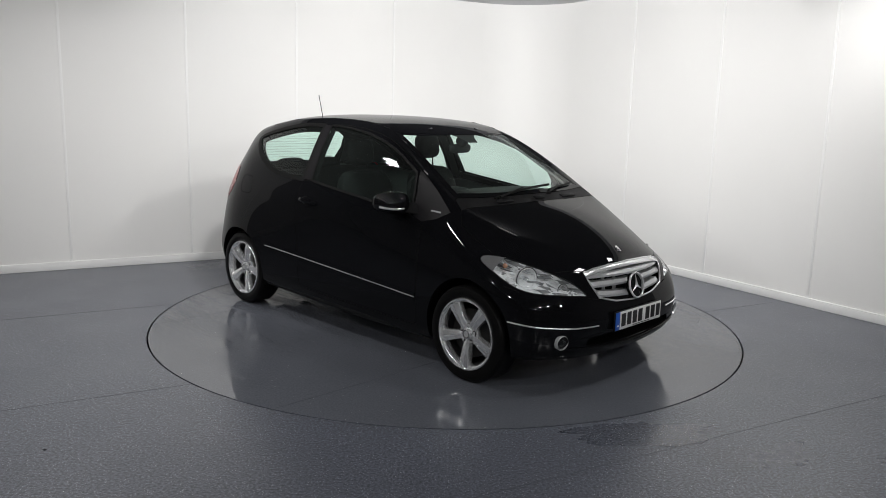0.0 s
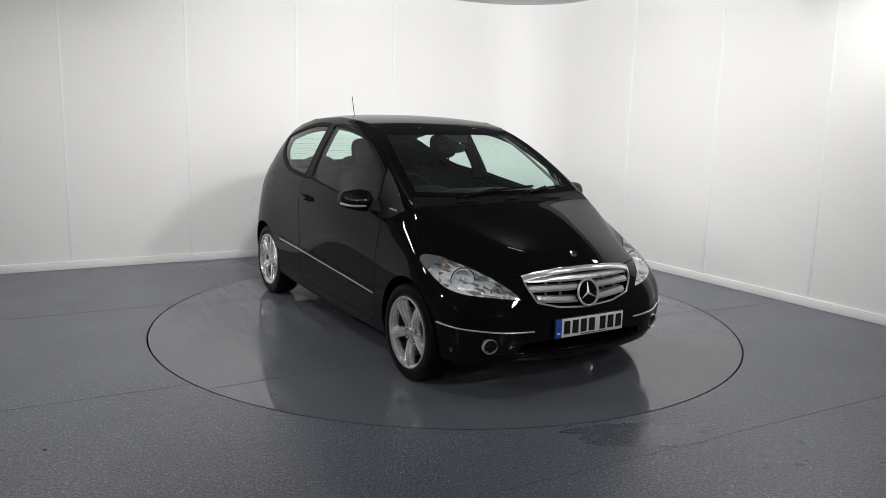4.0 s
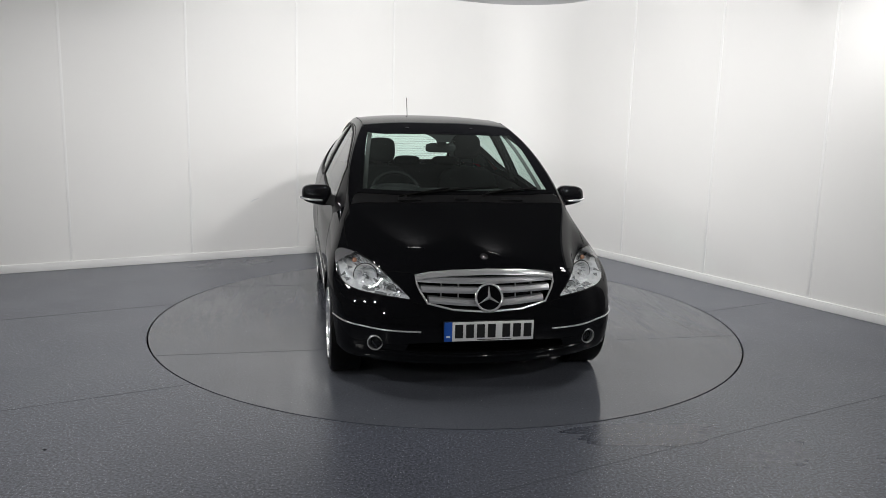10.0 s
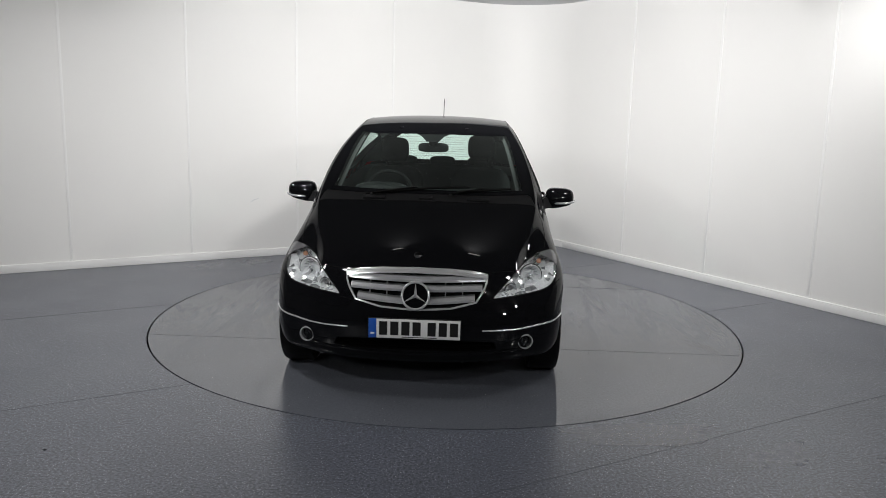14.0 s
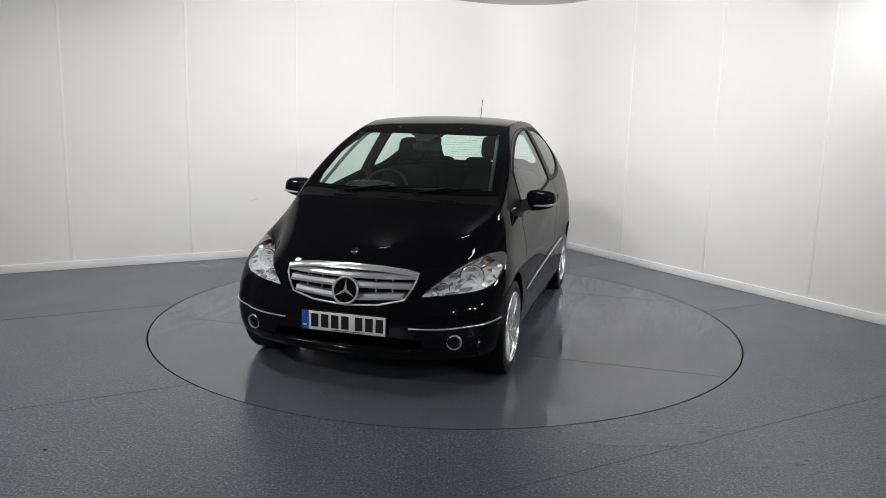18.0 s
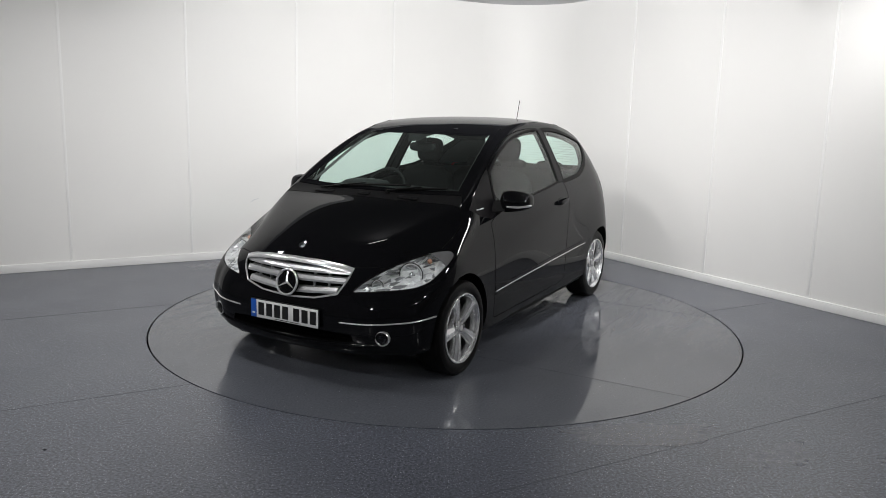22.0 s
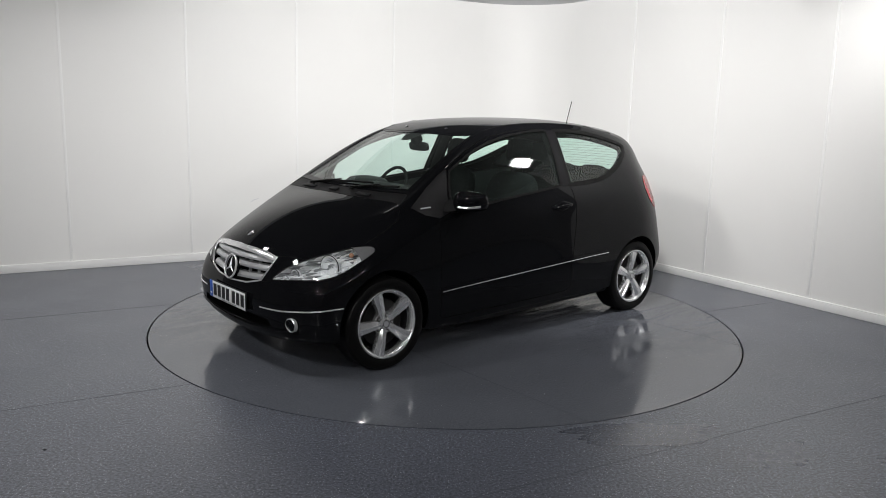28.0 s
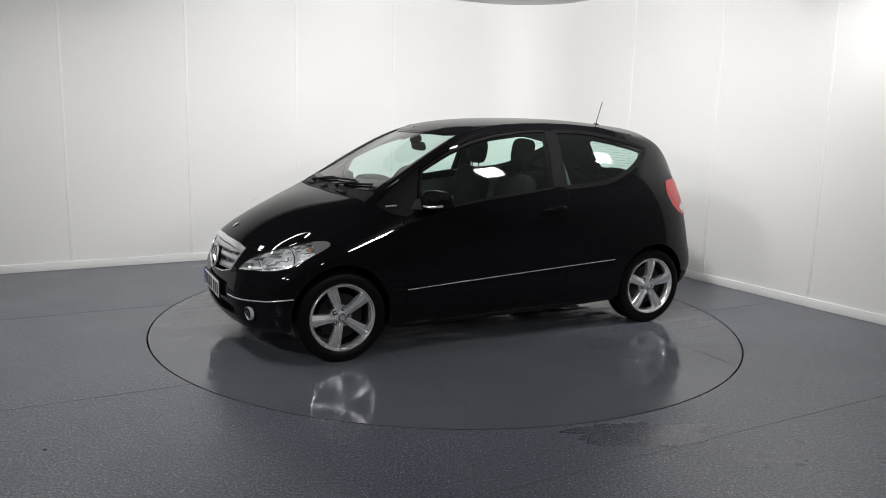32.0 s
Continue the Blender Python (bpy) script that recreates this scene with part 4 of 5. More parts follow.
# ---- wheels ----
def wheel(x, s, phase):
    w = new("wheel")
    w.parent = car
    w.location = (x, s * (0.772 if x > 0 else 0.738), HUB_Z)
    if s < 0:
        w.rotation_euler = (0, 0, math.pi)
    bm = bmesh.new()
    lathe(bm, [(.218, .085), (.235, .097), (.262, .099), (.286, .092), (.298, .075), (TYRE_R, .05), (TYRE_R, -.05), (.298, -.075), (.286, -.092), (.235, -.097), (.215, -.085)], 64)
    part("tyre", bm, M_TYRE, w)
    bm = bmesh.new()
    lathe(bm, [(.223, .090), (.2225, .0965), (.219, .1005), (.213, .1000), (.2105, .095), (.2085, .0885), (.2035, .0865), (.2005, .083), (.197, .070), (.194, .045)], 72)
    part("rim", bm, M_SILVER, w)
    # inner part of the silver rim, coloured dark as if in shade
    bm = bmesh.new()
    lathe(bm, [(.194, .045), (.189, .03), (.187, -.08), (.205, -.09)], 64)
    part("rim_barrel", bm, M_BARREL, w)
    for k in range(5):
        bm = bmesh.new()
        a = radians(phase + 72 * k)
        ca, sa = math.cos(a), math.sin(a)
        secs = []
        for r, half, y in ((.036, .023, .070), (.058, .025, .078), (.085, .0275, .083), (.115, .0305, .087), (.150, .0340, .090), (.180, .0370, .0915), (.2045, .0400, .0905)):
            row = []
            for off, dy in ((-1, -.045), (-1, -.004), (-.93, 0), (-.16, .0005), (-.06, -.007), (.03, -.007), (.12, -.0012), (.92, -.0085), (1, -.0125), (1, -.045)):
                row.append(bm.verts.new((r * ca - off * half * sa, y + dy, r * sa + off * half * ca)))
            secs.append(row)
        for p, q in zip(secs, secs[1:]):
            for j in range(9):
                bm.faces.new((p[j], q[j], q[j + 1], p[j + 1]))
        bmesh.ops.recalc_face_normals(bm, faces=bm.faces)
        part("spoke", bm, M_SILVER, w)
    bm = bmesh.new()
    lathe(bm, [(.030, .068), (.070, .066), (.076, .058), (.078, .02)], 40)
    part("hub", bm, M_SILVER, w)
    for k in range(5):
        a = radians(phase + 36 + 72 * k)
        spot = (.055 * math.cos(a), 0, .055 * math.sin(a))
        # flat black disc painted for the shade of a sunken bolt hole
        bm = bmesh.new()
        lathe(bm, [(.0001, .0690), (.0150, .0690), (.0162, .0675), (.0162, .05)], 18)
        bmesh.ops.translate(bm, vec=spot, verts=bm.verts)
        part("bolt_hole_shade", bm, M_INK, w)
        bm = bmesh.new()
        lathe(bm, [(.0001, .0750), (.0065, .0748), (.0085, .072), (.0085, .06)], 6)
        bmesh.ops.translate(bm, vec=spot, verts=bm.verts)
        part("wheel_bolt", bm, M_BRIGHT, w)
    bm = bmesh.new()
    lathe(bm, [(.0245, .084), (.0255, .087), (.030, .086), (.034, .06)], 32)
    part("hub_cap", bm, M_SILVER, w)
    bm = bmesh.new()
    lathe(bm, [(.0001, .0868), (.0190, .0862), (.0200, .0850)], 32)
    part("hub_disc", bm, M_SLAT, w)
    bm = bmesh.new()
    lathe(bm, [(.0195, .0852), (.0252, .0850)], 32)
    part("hub_ring", bm, M_BARREL, w)
    bm = bmesh.new()
    lathe(bm, [(.07, .035), (.15, .035), (.15, .02), (.07, .02)], 48, close=True)
    part("brake_disc", bm, M_BRAKE, w)
    return w


for x in (AXLE_F, AXLE_R):
    for s in (1, -1):
        wheel(x, s, {(1, 1): 70, (1, -1): 58, (-1, 1): 22, (-1, -1): 40}[(1 if x > 0 else -1, s)])


# ---- nose ----
bm = bmesh.new()
pts = [on_skin(fv, y, z, -0.075) for y, z in dense(GRILLE, 0.05, True)]
bm.faces.new([bm.verts.new(p) for p in pts])
grille = part("grille", bm, M_PLASTIC, car, "silver slatted grille with a chrome rim", smooth=False)


def face_bar(line, half, depth, lift, material, parent, name, label=""):
    """A bar that follows the nose along (y, z) points: half its height, its depth and how far it stands proud."""
    bm = bmesh.new()
    rows = []
    for y, z in line:
        a, b = on_skin(fv, y, z - half, lift), on_skin(fv, y, z + half, lift)
        d = Vector((-depth, 0, 0))
        rows.append([bm.verts.new(q) for q in (a + d, a + (b - a) * .12 + Vector((.001, 0, 0)), a + (b - a) * .5 + Vector((.006, 0, 0)), b + Vector((-.004, 0, 0)), b + d)])
    for p, q in zip(rows, rows[1:]):
        for k in range(4):
            bm.faces.new((p[k], q[k], q[k + 1], p[k + 1]))
        bm.faces.new((p[4], q[4], q[0], p[0]))
    bmesh.ops.recalc_face_normals(bm, faces=bm.faces)
    return part(name, bm, material, parent, label)


face_bar(dense([(-y, z - .014) for y, z in GRILLE_TOP[:0:-1]] + [(y, z - .014) for y, z in GRILLE_TOP], .04), .016, .05, .004, M_BRIGHT, grille, "top_bar", "chrome bar along the grille's top edge")
for z0, w in ((.676, .398), (.620, .380), (.563, .338)):
    line = [(w * k / 12, z0 + .010 - .022 * (1 - abs(k / 12) ** 1.5) * (1 if z0 < .6 else .35)) for k in range(-12, 13)]
    face_bar(line, .0185, .05, -.010, M_SLAT, grille, "slat")
for z0, z1 in ((.585, .605), (.642, .665)):
    for y in (-.27, -.17, .17, .27):
        p = on_skin(fv, y, (z0 + z1) / 2, -.03)
        bm = bmesh.new()
        add_box(bm, p.x, p.y, p.z, .02, .004, z1 - z0 + .02)
        part("fin", bm, M_SLAT, grille, smooth=False)
bm = bmesh.new()
tube(bm, [on_skin(fv, y, z, .001) for y, z in dense(GRILLE, .03, True)], .006, 8, True)
part("rim", bm, M_BRIGHT, grille, "thin chrome rim")

# round emblem: ring, dark disc and three tapering bars
p = on_skin(fv, 0, .592, 0)
tilt = Matrix.Translation(p + Vector((.020, 0, 0))) @ Matrix.Rotation(radians(-14), 4, "Y")
bm = bmesh.new()
lathe(bm, [(.0765 + .007 * math.cos(a), .007 * math.sin(a)) for a in (2 * math.pi * k / 10 for k in range(10))], 56, "X", close=True)
bmesh.ops.transform(bm, matrix=tilt, verts=bm.verts)
emblem = part("emblem", bm, M_BRIGHT, car, "round chrome emblem on the grille")
bm = bmesh.new()
lathe(bm, [(.0001, -.006), (.072, -.008), (.074, -.03)], 48, "X")
bmesh.ops.transform(bm, matrix=tilt, verts=bm.verts)
part("disc", bm, M_PAINT, emblem)
bm = bmesh.new()
for k in range(3):
    a = radians(90 + 120 * k)
    d, n = Vector((0, math.cos(a), math.sin(a))), Vector((0, -math.sin(a), math.cos(a)))
    c, e, l, r = Vector((.012, 0, 0)), d * .073 + Vector((.002, 0, 0)), n * .009 + d * .006, -n * .009 + d * .006
    vs = [bm.verts.new(q) for q in (c, e, l, r)]
    bm.faces.new((vs[0], vs[2], vs[1]))
    bm.faces.new((vs[0], vs[1], vs[3]))
bmesh.ops.transform(bm, matrix=tilt, verts=bm.verts)
part("bars", bm, M_BRIGHT, emblem, smooth=False)

p = on_skin(tv, 1.768, 0, 0)
n, _ = skin_normal(p)
bm = bmesh.new()
lathe(bm, [(.0001, .005), (.013, .006), (.014, .003), (.019, .004), (.0235, .005), (.025, 0)], 32, "Z")
badge = part("bonnet_badge", bm, M_CHROME, car, "small round silver badge on the bonnet")
badge.location = p
badge.rotation_euler = n.to_track_quat("Z", "Y").to_euler()

# lower intake with bars
bm = bmesh.new()
mouth = dense(INTAKE, .05, True)
rims = [[bm.verts.new(on_skin(fv, y, z, -d)) for y, z in mouth] for d in (.001, .07)]
for k in range(len(mouth)):
    bm.faces.new((rims[0][k - 1], rims[0][k], rims[1][k], rims[1][k - 1]))
bm.faces.new(rims[1])
part("air_intake", bm, M_INTAKE, bumper, "black lower air intake", smooth=False)
for z in (.286, .302, .318):
    face_bar([(y / 10 * .44, z) for y in range(-10, 11)], .003, .03, -.016, M_INTAKE, bumper, "intake_bar")

for s in (1, -1):
    line = smooth_poly([(s * .385, .399), (s * .50, .402), (s * .62, .408), (s * .72, .416), (s * .80, .428), (s * .855, .441)], 4, False)
    bm = bmesh.new()
    tube(bm, [on_skin(fv, y, z, .003) for y, z in line], .0048, 8)
    part("bumper_strip", bm, M_BRIGHT, bumper, "thin chrome bumper strip")
    # fog lamp
    p = on_skin(fv, s * .634, .324, 0)
    n, _ = skin_normal(p)
    face = (n + Vector((1.6, 0, 0))).normalized()
    turn = Matrix.Translation(p + face * .002) @ face.to_track_quat("X", "Z").to_matrix().to_4x4()
    bm = bmesh.new()
    lathe(bm, [(.036, -.03), (.0375, .006), (.0405, .012), (.044, .009), (.046, -.01)], 40, "X")
    bmesh.ops.transform(bm, matrix=turn, verts=bm.verts)
    fog = part("fog_lamp", bm, M_BRIGHT, bumper, "round fog lamp with a chrome ring, unlit")
    bm = bmesh.new()
    lathe(bm, [(.036, 0), (.030, -.012), (.018, -.03), (.004, -.036)], 32, "X")
    lathe(bm, [(.0001, -.008), (.008, -.010), (.009, -.03)], 16, "X")
    bmesh.ops.transform(bm, matrix=turn, verts=bm.verts)
    part("reflector", bm, M_BARREL, fog)
    bm = bmesh.new()
    lathe(bm, [(.0001, .010), (.02, .009), (.036, .004)], 32, "X")
    bmesh.ops.transform(bm, matrix=turn, verts=bm.verts)
    part("lens", bm, M_LENS, fog)
bm = bmesh.new()
tube(bm, [on_skin(fv, y, .248 + .040 * abs(y / .66) ** 2, .003) for y in (k * .66 / 14 for k in range(-14, 15))], .009, 10)
part("lip", bm, M_PAINT, bumper, "thin black lip under the bumper")

# number plate: white sheet, blue band, dark bars in place of the characters
PX = on_skin(fv, 0, .405, 0).x + .012
bm = bmesh.new()
add_box(bm, PX - .004, 0, .405, .012, .53, .121, None, .004)
plate = part("number_plate", bm, M_PLASTIC, bumper, "white number plate with a blue band and dark bars")
bm = bmesh.new()
add_box(bm, PX + .003, .0225, .405, .004, .475, .111, None, .0015)
part("sheet", bm, M_PLATE, plate)
bm = bmesh.new()
add_box(bm, PX + .003, -.2375, .405, .004, .045, .111, None, .0015)
part("band", bm, M_BLUE, plate)
for y in (-.176, -.113, -.050, .013, .098, .161, .224):
    bm = bmesh.new()
    add_box(bm, PX + .0056, y, .407, .0016, .046, .079, None, .0006)
    part("bar", bm, M_INK, plate, smooth=False)
bm = bmesh.new()
add_box(bm, PX + .0056, -.2375, .377, .0012, .022, .010)
part("small_bar", bm, M_PLATE, plate, smooth=False)
bm = bmesh.new()
add_box(bm, PX + .0056, .03, .357, .0012, .20, .004)
part("small_bar", bm, M_INK, plate, smooth=False)

# ---- sides ----
for s in (1, -1):
    v = view_side(s)
    line = [(.834 - (.834 + .887) * k / 30, .446 + (.541 - .446) * k / 30) for k in range(31)]
    for a, b in ((0, 23), (23, 30)):
        bm = bmesh.new()
        strip(bm, v, line[a:b + 1], .050, .004)
        part("rubbing_strip", bm, M_PAINT, car)
        bm = bmesh.new()
        tube(bm, [on_skin(v, x, z, .006) for x, z in line[a:b + 1]], .0034, 8)
        part("side_trim", bm, M_BRIGHT, car, "thin chrome side trim")
    # handle: recess and grip
    p = on_skin(v, -.315, .945, 0)
    n, _ = skin_normal(p)
    turn = Matrix.Translation(p) @ n.to_track_quat("Y", "Z").to_matrix().to_4x4() @ Matrix.Rotation(radians(6) * s, 4, "Y")
    bm = bmesh.new()
    bmesh.ops.create_uvsphere(bm, u_segments=28, v_segments=14, radius=1)
    bmesh.ops.transform(bm, matrix=turn @ Matrix.Diagonal((.085, .004, .036, 1)), verts=bm.verts)
    recess = part("handle_recess", bm, M_PAINT, car)
    bm = bmesh.new()
    rows = []
    for k in range(13):
        u = -1 + k / 6
        rows.append((u * .105, .030 * math.sqrt(max(0.0, 1 - u ** 4)) + .001, .017 * (1 - .35 * u ** 2)))
    grid = []
    for x, y, h in rows:
        grid.append([bm.verts.new(turn @ Vector((x, y + .6 * h * math.cos(a), h * math.sin(a)))) for a in (2 * math.pi * j / 10 for j in range(10))])
    for a, b in zip(grid, grid[1:]):
        for j in range(10):
            bm.faces.new((a[j], a[(j + 1) % 10], b[(j + 1) % 10], b[j]))
    bm.faces.new(grid[0][::-1])
    bm.faces.new(grid[-1])
    bmesh.ops.recalc_face_normals(bm, faces=bm.faces)
    part("door_handle", bm, M_PAINT, car, "glossy black pull handle")
    # mirror
    bm = bmesh.new()
    bmesh.ops.create_cube(bm, size=2)
    bmesh.ops.subdivide_edges(bm, edges=bm.edges, cuts=7, use_grid_fill=True)
    for q in bm.verts:
        c = q.co
        m_ = max(abs(c.x), abs(c.y), abs(c.z))
        k = (abs(c.x) ** 3.4 + abs(c.y) ** 3.4 + abs(c.z) ** 3.4) ** (1 / 3.4)
        c *= m_ / k
        taper = 1 - .16 * (c.y + 1) / 2
        q.co = Vector((.084 * c.x * (1 - .25 * (c.z > 0) * c.z) - .02 * c.y, .100 * c.y, .074 * c.z * taper - .012 * c.y * (c.z < 0) * c.z))
    m_ = Matrix.Translation((.650, s * .915, 1.036)) @ Matrix.Diagonal((1, s, 1, 1))
    bmesh.ops.transform(bm, matrix=m_, verts=bm.verts)
    bmesh.ops.recalc_face_normals(bm, faces=bm.faces)
    mirror = part("wing_mirror", bm, M_PAINT, car, "black wing mirror with a clear indicator strip")
    bm = bmesh.new()
    tube(bm, [(.726, s * .850, 1.006), (.731, s * .905, 1.003), (.721, s * .957, 1.004), (.696, s * .999, 1.010), (.660, s * 1.019, 1.016)], .011, 8, flat=.8)
    part("indicator_strip", bm, M_BRIGHT, mirror, "bright clear indicator strip")
    bm = bmesh.new()
    add_box(bm, .588, s * .915, 1.036, .006, .145, .092, None, .003)
    part("mirror_glass", bm, M_CHROME, mirror, "silvered mirror glass")
    bm = bmesh.new()
    prism(bm, [(.80, s * .79, .965), (.72, s * .79, .965), (.70, s * .79, 1.035), (.76, s * .79, 1.04)], (-.07, s * .08, .012))
    bmesh.ops.bevel(bm, geom=bm.edges[:], offset=.006, segments=2, affect="EDGES")
    part("mirror_foot", bm, M_PLASTIC, mirror)
    # badge bar on the corner panel
    bm = bmesh.new()
    q0, q1 = on_skin(v, .958, .993, .003), on_skin(v, .884, .999, .003)
    tube(bm, [q0, q0.lerp(q1, .5), q1], .0055, 8)
    part("badge_bar", bm, M_BRIGHT, car, "small chrome badge bar on the corner panel")
    # wheel housing
    for x, r in ((AXLE_F, .337), (AXLE_R, .332)):
        bm = bmesh.new()
        rows = []
        for k in range(33):
            a = radians(-16 + 212 * k / 32)
            q = Vector((x + r * math.cos(a), 0, HUB_Z + .012 + r * math.sin(a)))
            o = on_skin(v, q.x, q.z, -.002)
            rows.append([bm.verts.new((q.x, s * w, q.z)) for w in (.50, .66)] + [bm.verts.new((q.x, o.y, q.z))])
        for a, b in zip(rows, rows[1:]):
            for k in range(2):
                bm.faces.new((a[k], b[k], b[k + 1], a[k + 1]))
        hub = [bm.verts.new((q[0].co.x, s * .50, q[0].co.z)) for q in rows]
        bm.faces.new(hub)
        part("wheel_housing", bm, M_RUBBER, car)
    # sill
    bm = bmesh.new()
    tube(bm, [(.92, s * .80, .215), (.3, s * .805, .212), (-.3, s * .805, .225), (-.93, s * .80, .245)], .035, 10)
    part("sill", bm, M_PLASTIC, car, "dark plastic sill")
# fuel flap
bm = bmesh.new()
flap = [(-1.185 + .085 * math.copysign(abs(math.cos(a)) ** .5, math.cos(a)), 1.000 + .068 * math.copysign(abs(math.sin(a)) ** .5, math.sin(a))) for a in (2 * math.pi * k / 40 for k in range(40))]
strip(bm, view_side(-1), flap, .005, .0006, True)
part("fuel_flap", bm, M_RUBBER, car, "shut line of the fuel flap")
for s in (1, -1):
    bm = bmesh.new()
    tube(bm, [on_skin(rv, s * y, .535, .004) for y in (.50, .56, .62, .67, .71)], .006, 8)
    part("rear_strip", bm, M_BRIGHT, car, "thin chrome rear bumper strip")
    bm = bmesh.new()
    tube(bm, [on_skin(tv, x, s * y, .001) for x, y in ((.22, .555), (.0, .553), (-.4, .548), (-.9, .54), (-1.25, .525))], .004, 6)
    part("roof_joint", bm, M_RUBBER, car)

# ---- roof and scuttle ----
bm = bmesh.new()
base = on_skin(tv, -1.30, 0, 0)
tube(bm, [base, base + Vector((-.006, 0, .03)), base + Vector((-.056, 0, .195))], .0032, 8)
aerial = part("aerial", bm, M_RUBBER, car, "short black roof aerial")
bm = bmesh.new()
bmesh.ops.create_uvsphere(bm, u_segments=20, v_segments=10, radius=1)
bmesh.ops.transform(bm, matrix=Matrix.Translation(base) @ Matrix.Diagonal((.035, .018, .014, 1)), verts=bm.verts)
part("aerial_foot", bm, M_RUBBER, aerial)


def lifted(pts, lift):
    return [on_skin(tv, x, y, lift) for x, y in pts]


for pivot, tip, arm_to in (((1.085, -.36), (.985, .28), (1.02, -.06)), ((1.085, .16), (.965, .555), (.995, .38))):
    bm = bmesh.new()
    heel = (2 * arm_to[0] - tip[0] + .02, 2 * arm_to[1] - tip[1])
    tube(bm, lifted([(heel[0] + (tip[0] - heel[0]) * k / 10, heel[1] + (tip[1] - heel[1]) * k / 10) for k in range(11)], .010), .008, 8)
    wiper = part("wiper", bm, M_RUBBER, car, "black windscreen wiper, parked")
    bm = bmesh.new()
    tube(bm, lifted([(pivot[0] + (arm_to[0] - pivot[0]) * k / 6, pivot[1] + (arm_to[1] - pivot[1]) * k / 6) for k in range(7)], .020), .009, 8, flat=.6)
    part("arm", bm, M_RUBBER, wiper)
    bm = bmesh.new()
    lathe(bm, [(.0001, .016), (.012, .015), (.015, .010), (.017, 0)], 20, "Z")
    cap = part("pivot_cap", bm, M_RUBBER, wiper)
    cap.location = on_skin(tv, *pivot, 0)
for y in (-.34, .0, .34):
    p = on_skin(tv, 1.125 - .10 * y * y, y, .004)
    n, _ = skin_normal(p)
    bm = bmesh.new()
    add_box(bm, 0, 0, 0, .035, .15 if y else .09, .014, None, .005)
    vent = part("scuttle_vent", bm, M_SCUTTLE, car)
    vent.location, vent.rotation_euler = p, (0, radians(22), 0)
# added chrome chips that stand in for two lamp highlights on the screen's top edge
for y in (-.24, .24):
    bm = bmesh.new()
    add_box(bm, 0, 0, 0, .012, .028, .006, None, .002)
    glint = part("screen_glint", bm, M_CHROME, car)
    glint.location, glint.rotation_euler = on_skin(tv, .305, y, .003), (0, radians(22), 0)

# ---- underside and cabin ----
bm = bmesh.new()
add_box(bm, .05, 0, .27, 3.3, 1.06, .14, None, .03)
add_box(bm, 0, 0, .29, 1.78, 1.56, .12, None, .02)
part("underbody", bm, M_RUBBER, car, "dark underside")


def lining(name, view, poly, depth, material, label="", keep=lambda f, c: True):
    """An inner skin: a piece drawn on the body, moved inwards."""
    out = cut(INNER, view, poly, keep)
    for q in out.verts:
        n, _ = skin_normal(q.co)
        q.co -= n * depth
    return part(name, out, material, car, label)


lining("roof_lining", tv, [(.26, -.50), (.26, .50), (-1.45, .46), (-1.45, -.46)], .03, M_LINING, "grey cloth roof lining", lambda f, c: c.z > 1.35)
for s in (1, -1):
    v = view_side(s)
    bm = bmesh.new()
    tube(bm, [on_skin(tv, .97 - .70 * k / 10, s * (.618 - .105 * k / 10), -.040) for k in range(11)], .015, 10, flat=.5)
    part("screen_pillar_trim", bm, M_TRIMGREY, car, "pale grey screen pillar trim")
    lining("pillar_trim", v, [(-.37, 1.46), (-.47, 1.46), (-.52, 1.06), (-.37, 1.06)], .035, M_DOORTRIM, "dark pillar trim", side_only)
    lining("door_trim", v, [(.93, .32), (.93, .93), (.30, 1.0), (-.42, 1.075), (-.95, 1.085), (-1.25, 1.12), (-1.72, 1.12), (-1.72, .65), (-.85, .65), (-.85, .32)], .07, M_DOORTRIM, "dark plastic door trim", side_only)
    lining("rear_pillar_trim", v, [(-1.32, 1.36), (-1.60, 1.36), (-1.72, 1.13), (-1.22, 1.13), (-1.14, 1.17), (-1.24, 1.27)], .04, M_DOORTRIM, "", lambda f, c: abs(c.y) > .3)


def window_trim(v, poly, ku, kw, depth):
    """Dark inner frame of a side window, set back from the glass."""
    cu, cw = sum(p[0] for p in poly) / len(poly), (min(p[1] for p in poly) + max(p[1] for p in poly)) / 2
    bm = bmesh.new()
    pts = dense(poly, .04, True)
    rings = []
    for k, back in ((0.0, .010), (.45, depth * .55), (1.0, depth)):
        rings.append([bm.verts.new(on_skin(v, cu + (u - cu) * (1 + (ku - 1) * k), cw + (w - cw) * (1 + (kw - 1) * k), -back)) for u, w in pts])
    n = len(pts)
    for a, b in zip(rings, rings[1:]):
        for k in range(n):
            bm.faces.new((a[k], a[(k + 1) % n], b[(k + 1) % n], b[k]))
    part("window_trim", bm, M_INTAKE, car, "dark inner window frame")


for s in (1, -1):
    window_trim(view_side(s), QUARTER_GLASS, .93, .86, .05)
    window_trim(view_side(s), DOOR_GLASS, .97, .94, .04)


def rounded_block(sx, sy, sz, power=3.0, cuts=6):
    bm = bmesh.new()
    bmesh.ops.create_cube(bm, size=2)
    bmesh.ops.subdivide_edges(bm, edges=bm.edges, cuts=cuts, use_grid_fill=True)
    for q in bm.verts:
        c = q.co
        m_ = max(abs(c.x), abs(c.y), abs(c.z))
        k = (abs(c.x) ** power + abs(c.y) ** power + abs(c.z) ** power) ** (1 / power)
        q.co = Vector((c.x * sx, c.y * sy, c.z * sz)) * (m_ / k)
    return bm


def placed(name, bm, m, material, parent, label=""):
    bmesh.ops.transform(bm, matrix=m, verts=bm.verts)
    return part(name, bm, material, parent, label)


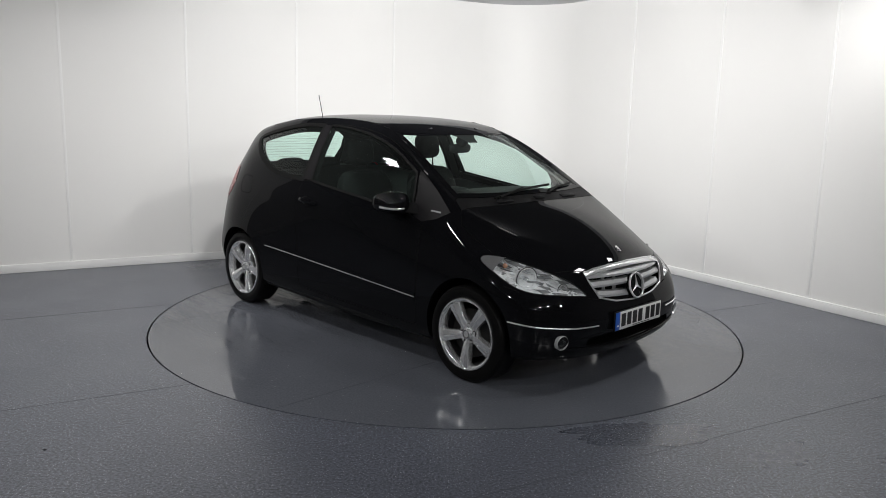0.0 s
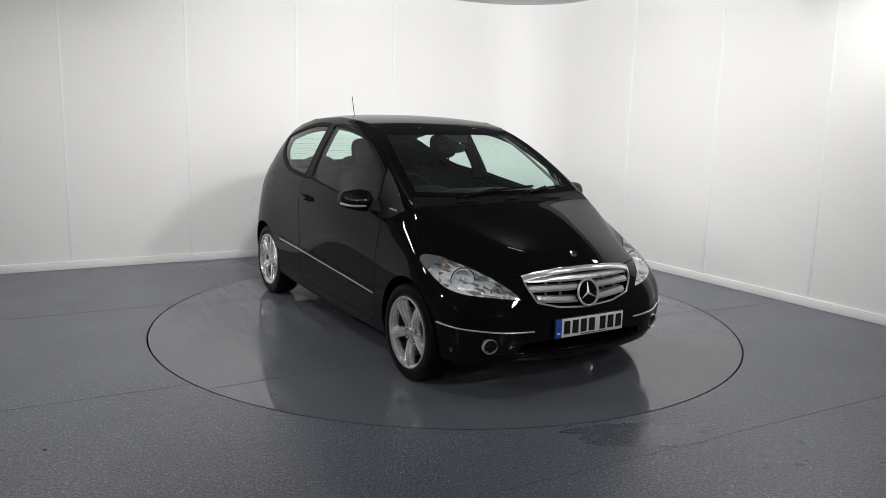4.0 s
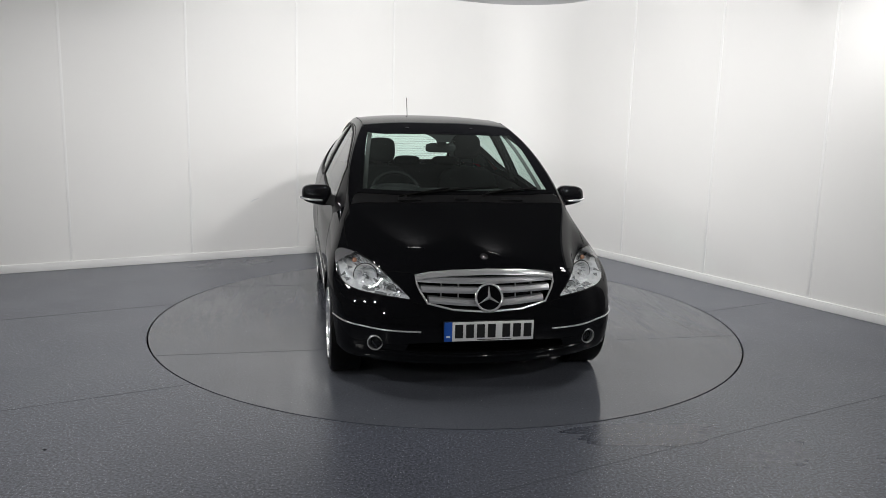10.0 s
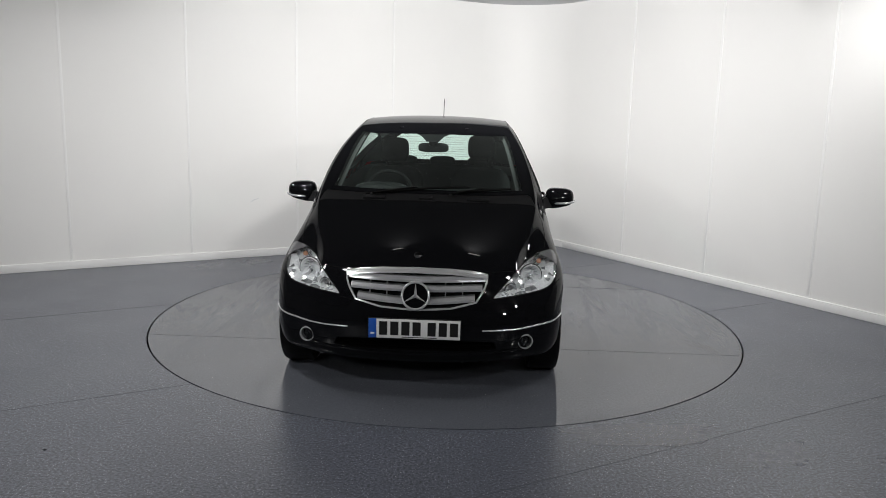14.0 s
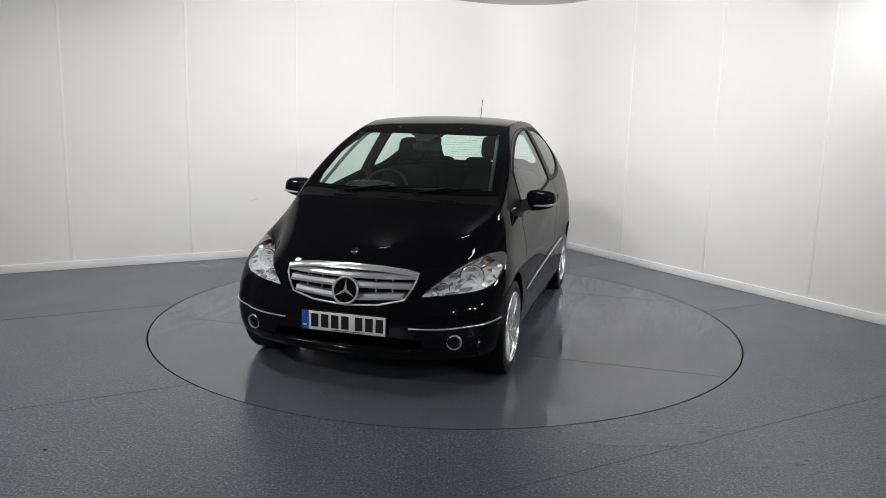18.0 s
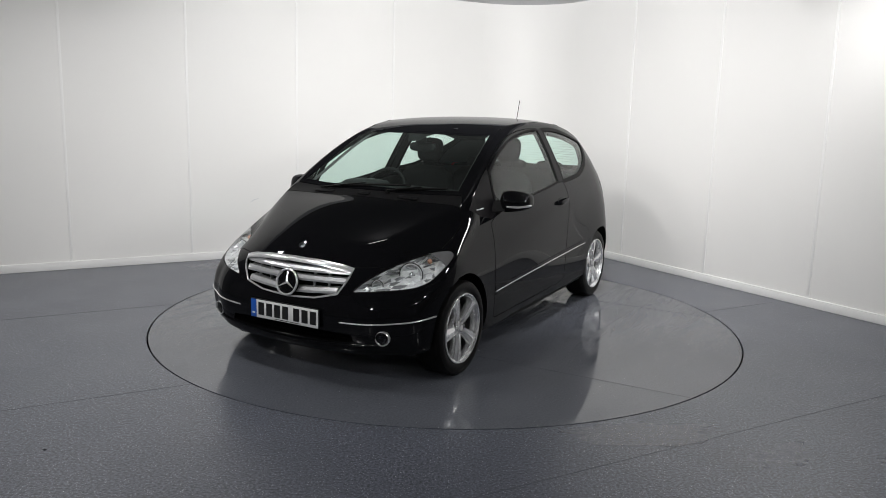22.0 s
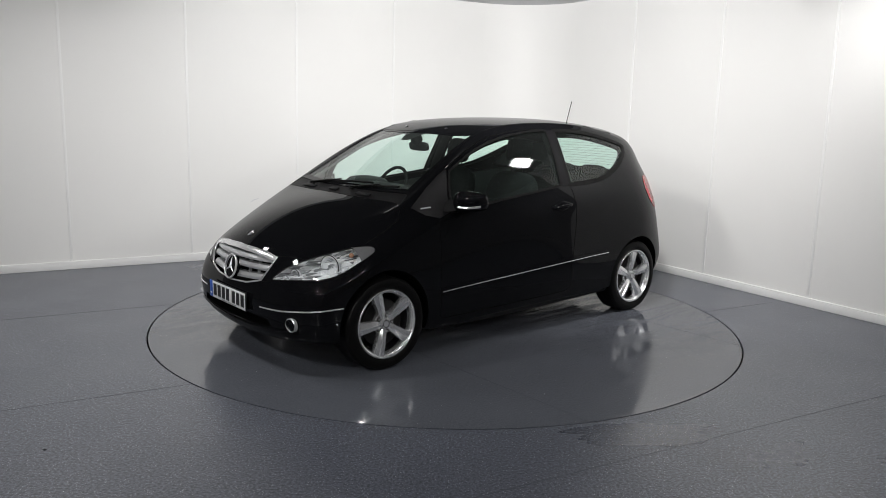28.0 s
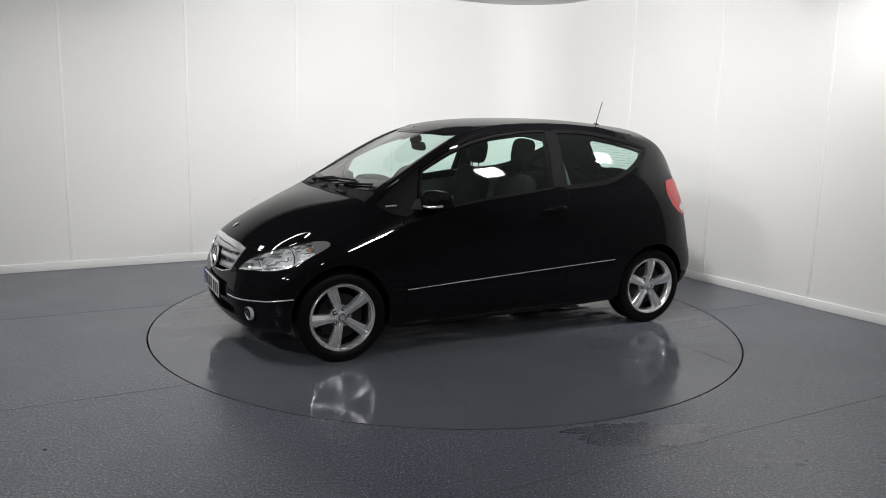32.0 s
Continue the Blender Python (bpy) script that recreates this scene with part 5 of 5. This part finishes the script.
for y, top in ((-.355, 0.0), (.36, .045)):
    seat = placed("seat", rounded_block(.27, .26, .10, 4), pose(.06, y, .52), M_CLOTH, car, "black cloth front seat")
    placed("backrest", rounded_block(.075, .255, .33, 4), pose(-.24, y, .84, 0, -14), M_CLOTH, seat)
    placed("headrest", rounded_block(.055, .112, .100, 3.6), pose(-.345, y, 1.290 + top * .8, 0, -10), M_CLOTH, seat)
    for d in (-.055, .055):
        bm = bmesh.new()
        tube(bm, [(-.325, y + d, 1.10), (-.338, y + d, 1.25 + top)], .006, 8)
        part("headrest_post", bm, M_RUBBER, seat)
bench = placed("rear_bench", rounded_block(.26, .62, .10, 5), pose(-.92, 0, .55), M_CLOTH, car, "black cloth rear bench")
placed("backrest", rounded_block(.08, .62, .28, 5), pose(-1.20, 0, .84, 0, -16), M_CLOTH, bench)
for y in (-.36, 0, .36):
    placed("headrest", rounded_block(.05, .12, .045, 3.5), pose(-1.27, y, 1.145, 0, -10), M_CLOTH, bench)
placed("dashboard", rounded_block(.30, .70, .17, 4, 8), pose(.80, 0, .90, 0, 6), M_CABIN, car, "dark dashboard")
placed("instrument_hood", rounded_block(.12, .19, .06, 3), pose(.60, -.355, 1.045), M_CABIN, car)
placed("centre_console", rounded_block(.40, .10, .16, 4), pose(.40, 0, .58), M_CABIN, car)
placed("parcel_shelf", rounded_block(.16, .55, .012, 6), pose(-1.46, 0, 1.05), M_CABIN, car)
bm = bmesh.new()
lathe(bm, [(.178 + .013 * math.cos(a), .013 * math.sin(a)) for a in (2 * math.pi * k / 10 for k in range(10))], 48, "X", close=True)
add_box(bm, 0, 0, -.01, .03, .34, .035, None, .01)
add_box(bm, 0, 0, -.09, .03, .035, .16, None, .01)
sw = part("steering_wheel", bm, M_CLOTH, car, "black steering wheel")
sw.location, sw.rotation_euler = (.39, -.330, 1.005), (0, radians(-28), 0)
placed("rear_view_mirror", rounded_block(.018, .112, .034, 4), pose(.37, 0, 1.350, 0, 10), M_CABIN, car, "dark rear-view mirror")
placed("mirror_stalk", rounded_block(.045, .034, .035, 3), pose(.395, 0, 1.402, 0, 30), M_CABIN, car)
bm = bmesh.new()
rows = []
for x, half in ((.375, .200), (.405, .120), (.440, .085), (.480, .062), (.515, .045)):
    rows.append([bm.verts.new(on_skin(tv, x, half * k / 3, -.010)) for k in range(-3, 4)])
for a, b in zip(rows, rows[1:]):
    for k in range(6):
        bm.faces.new((a[k], a[k + 1], b[k + 1], b[k]))
bmesh.ops.solidify(bm, geom=bm.faces[:], thickness=.004)
part("sensor_patch", bm, M_CABIN, windscreen, "black printed patch behind the mirror")


# ================= movement =================
def motions():
    """The turntable and the car on it turn together."""
    rows_t, rows_c = [], []
    for k in range(33):
        t = float(k)
        a = turn_at(t)
        r = Matrix.Rotation(radians(a), 4, "Z")
        rows_t.append((t, Matrix.Translation(AXIS) @ r))
        rows_c.append((t, Matrix.Translation(AXIS) @ r @ Matrix.Translation(CAR_OFF)))
    walk(turntable, rows_t)
    walk(car, rows_c)


motions()
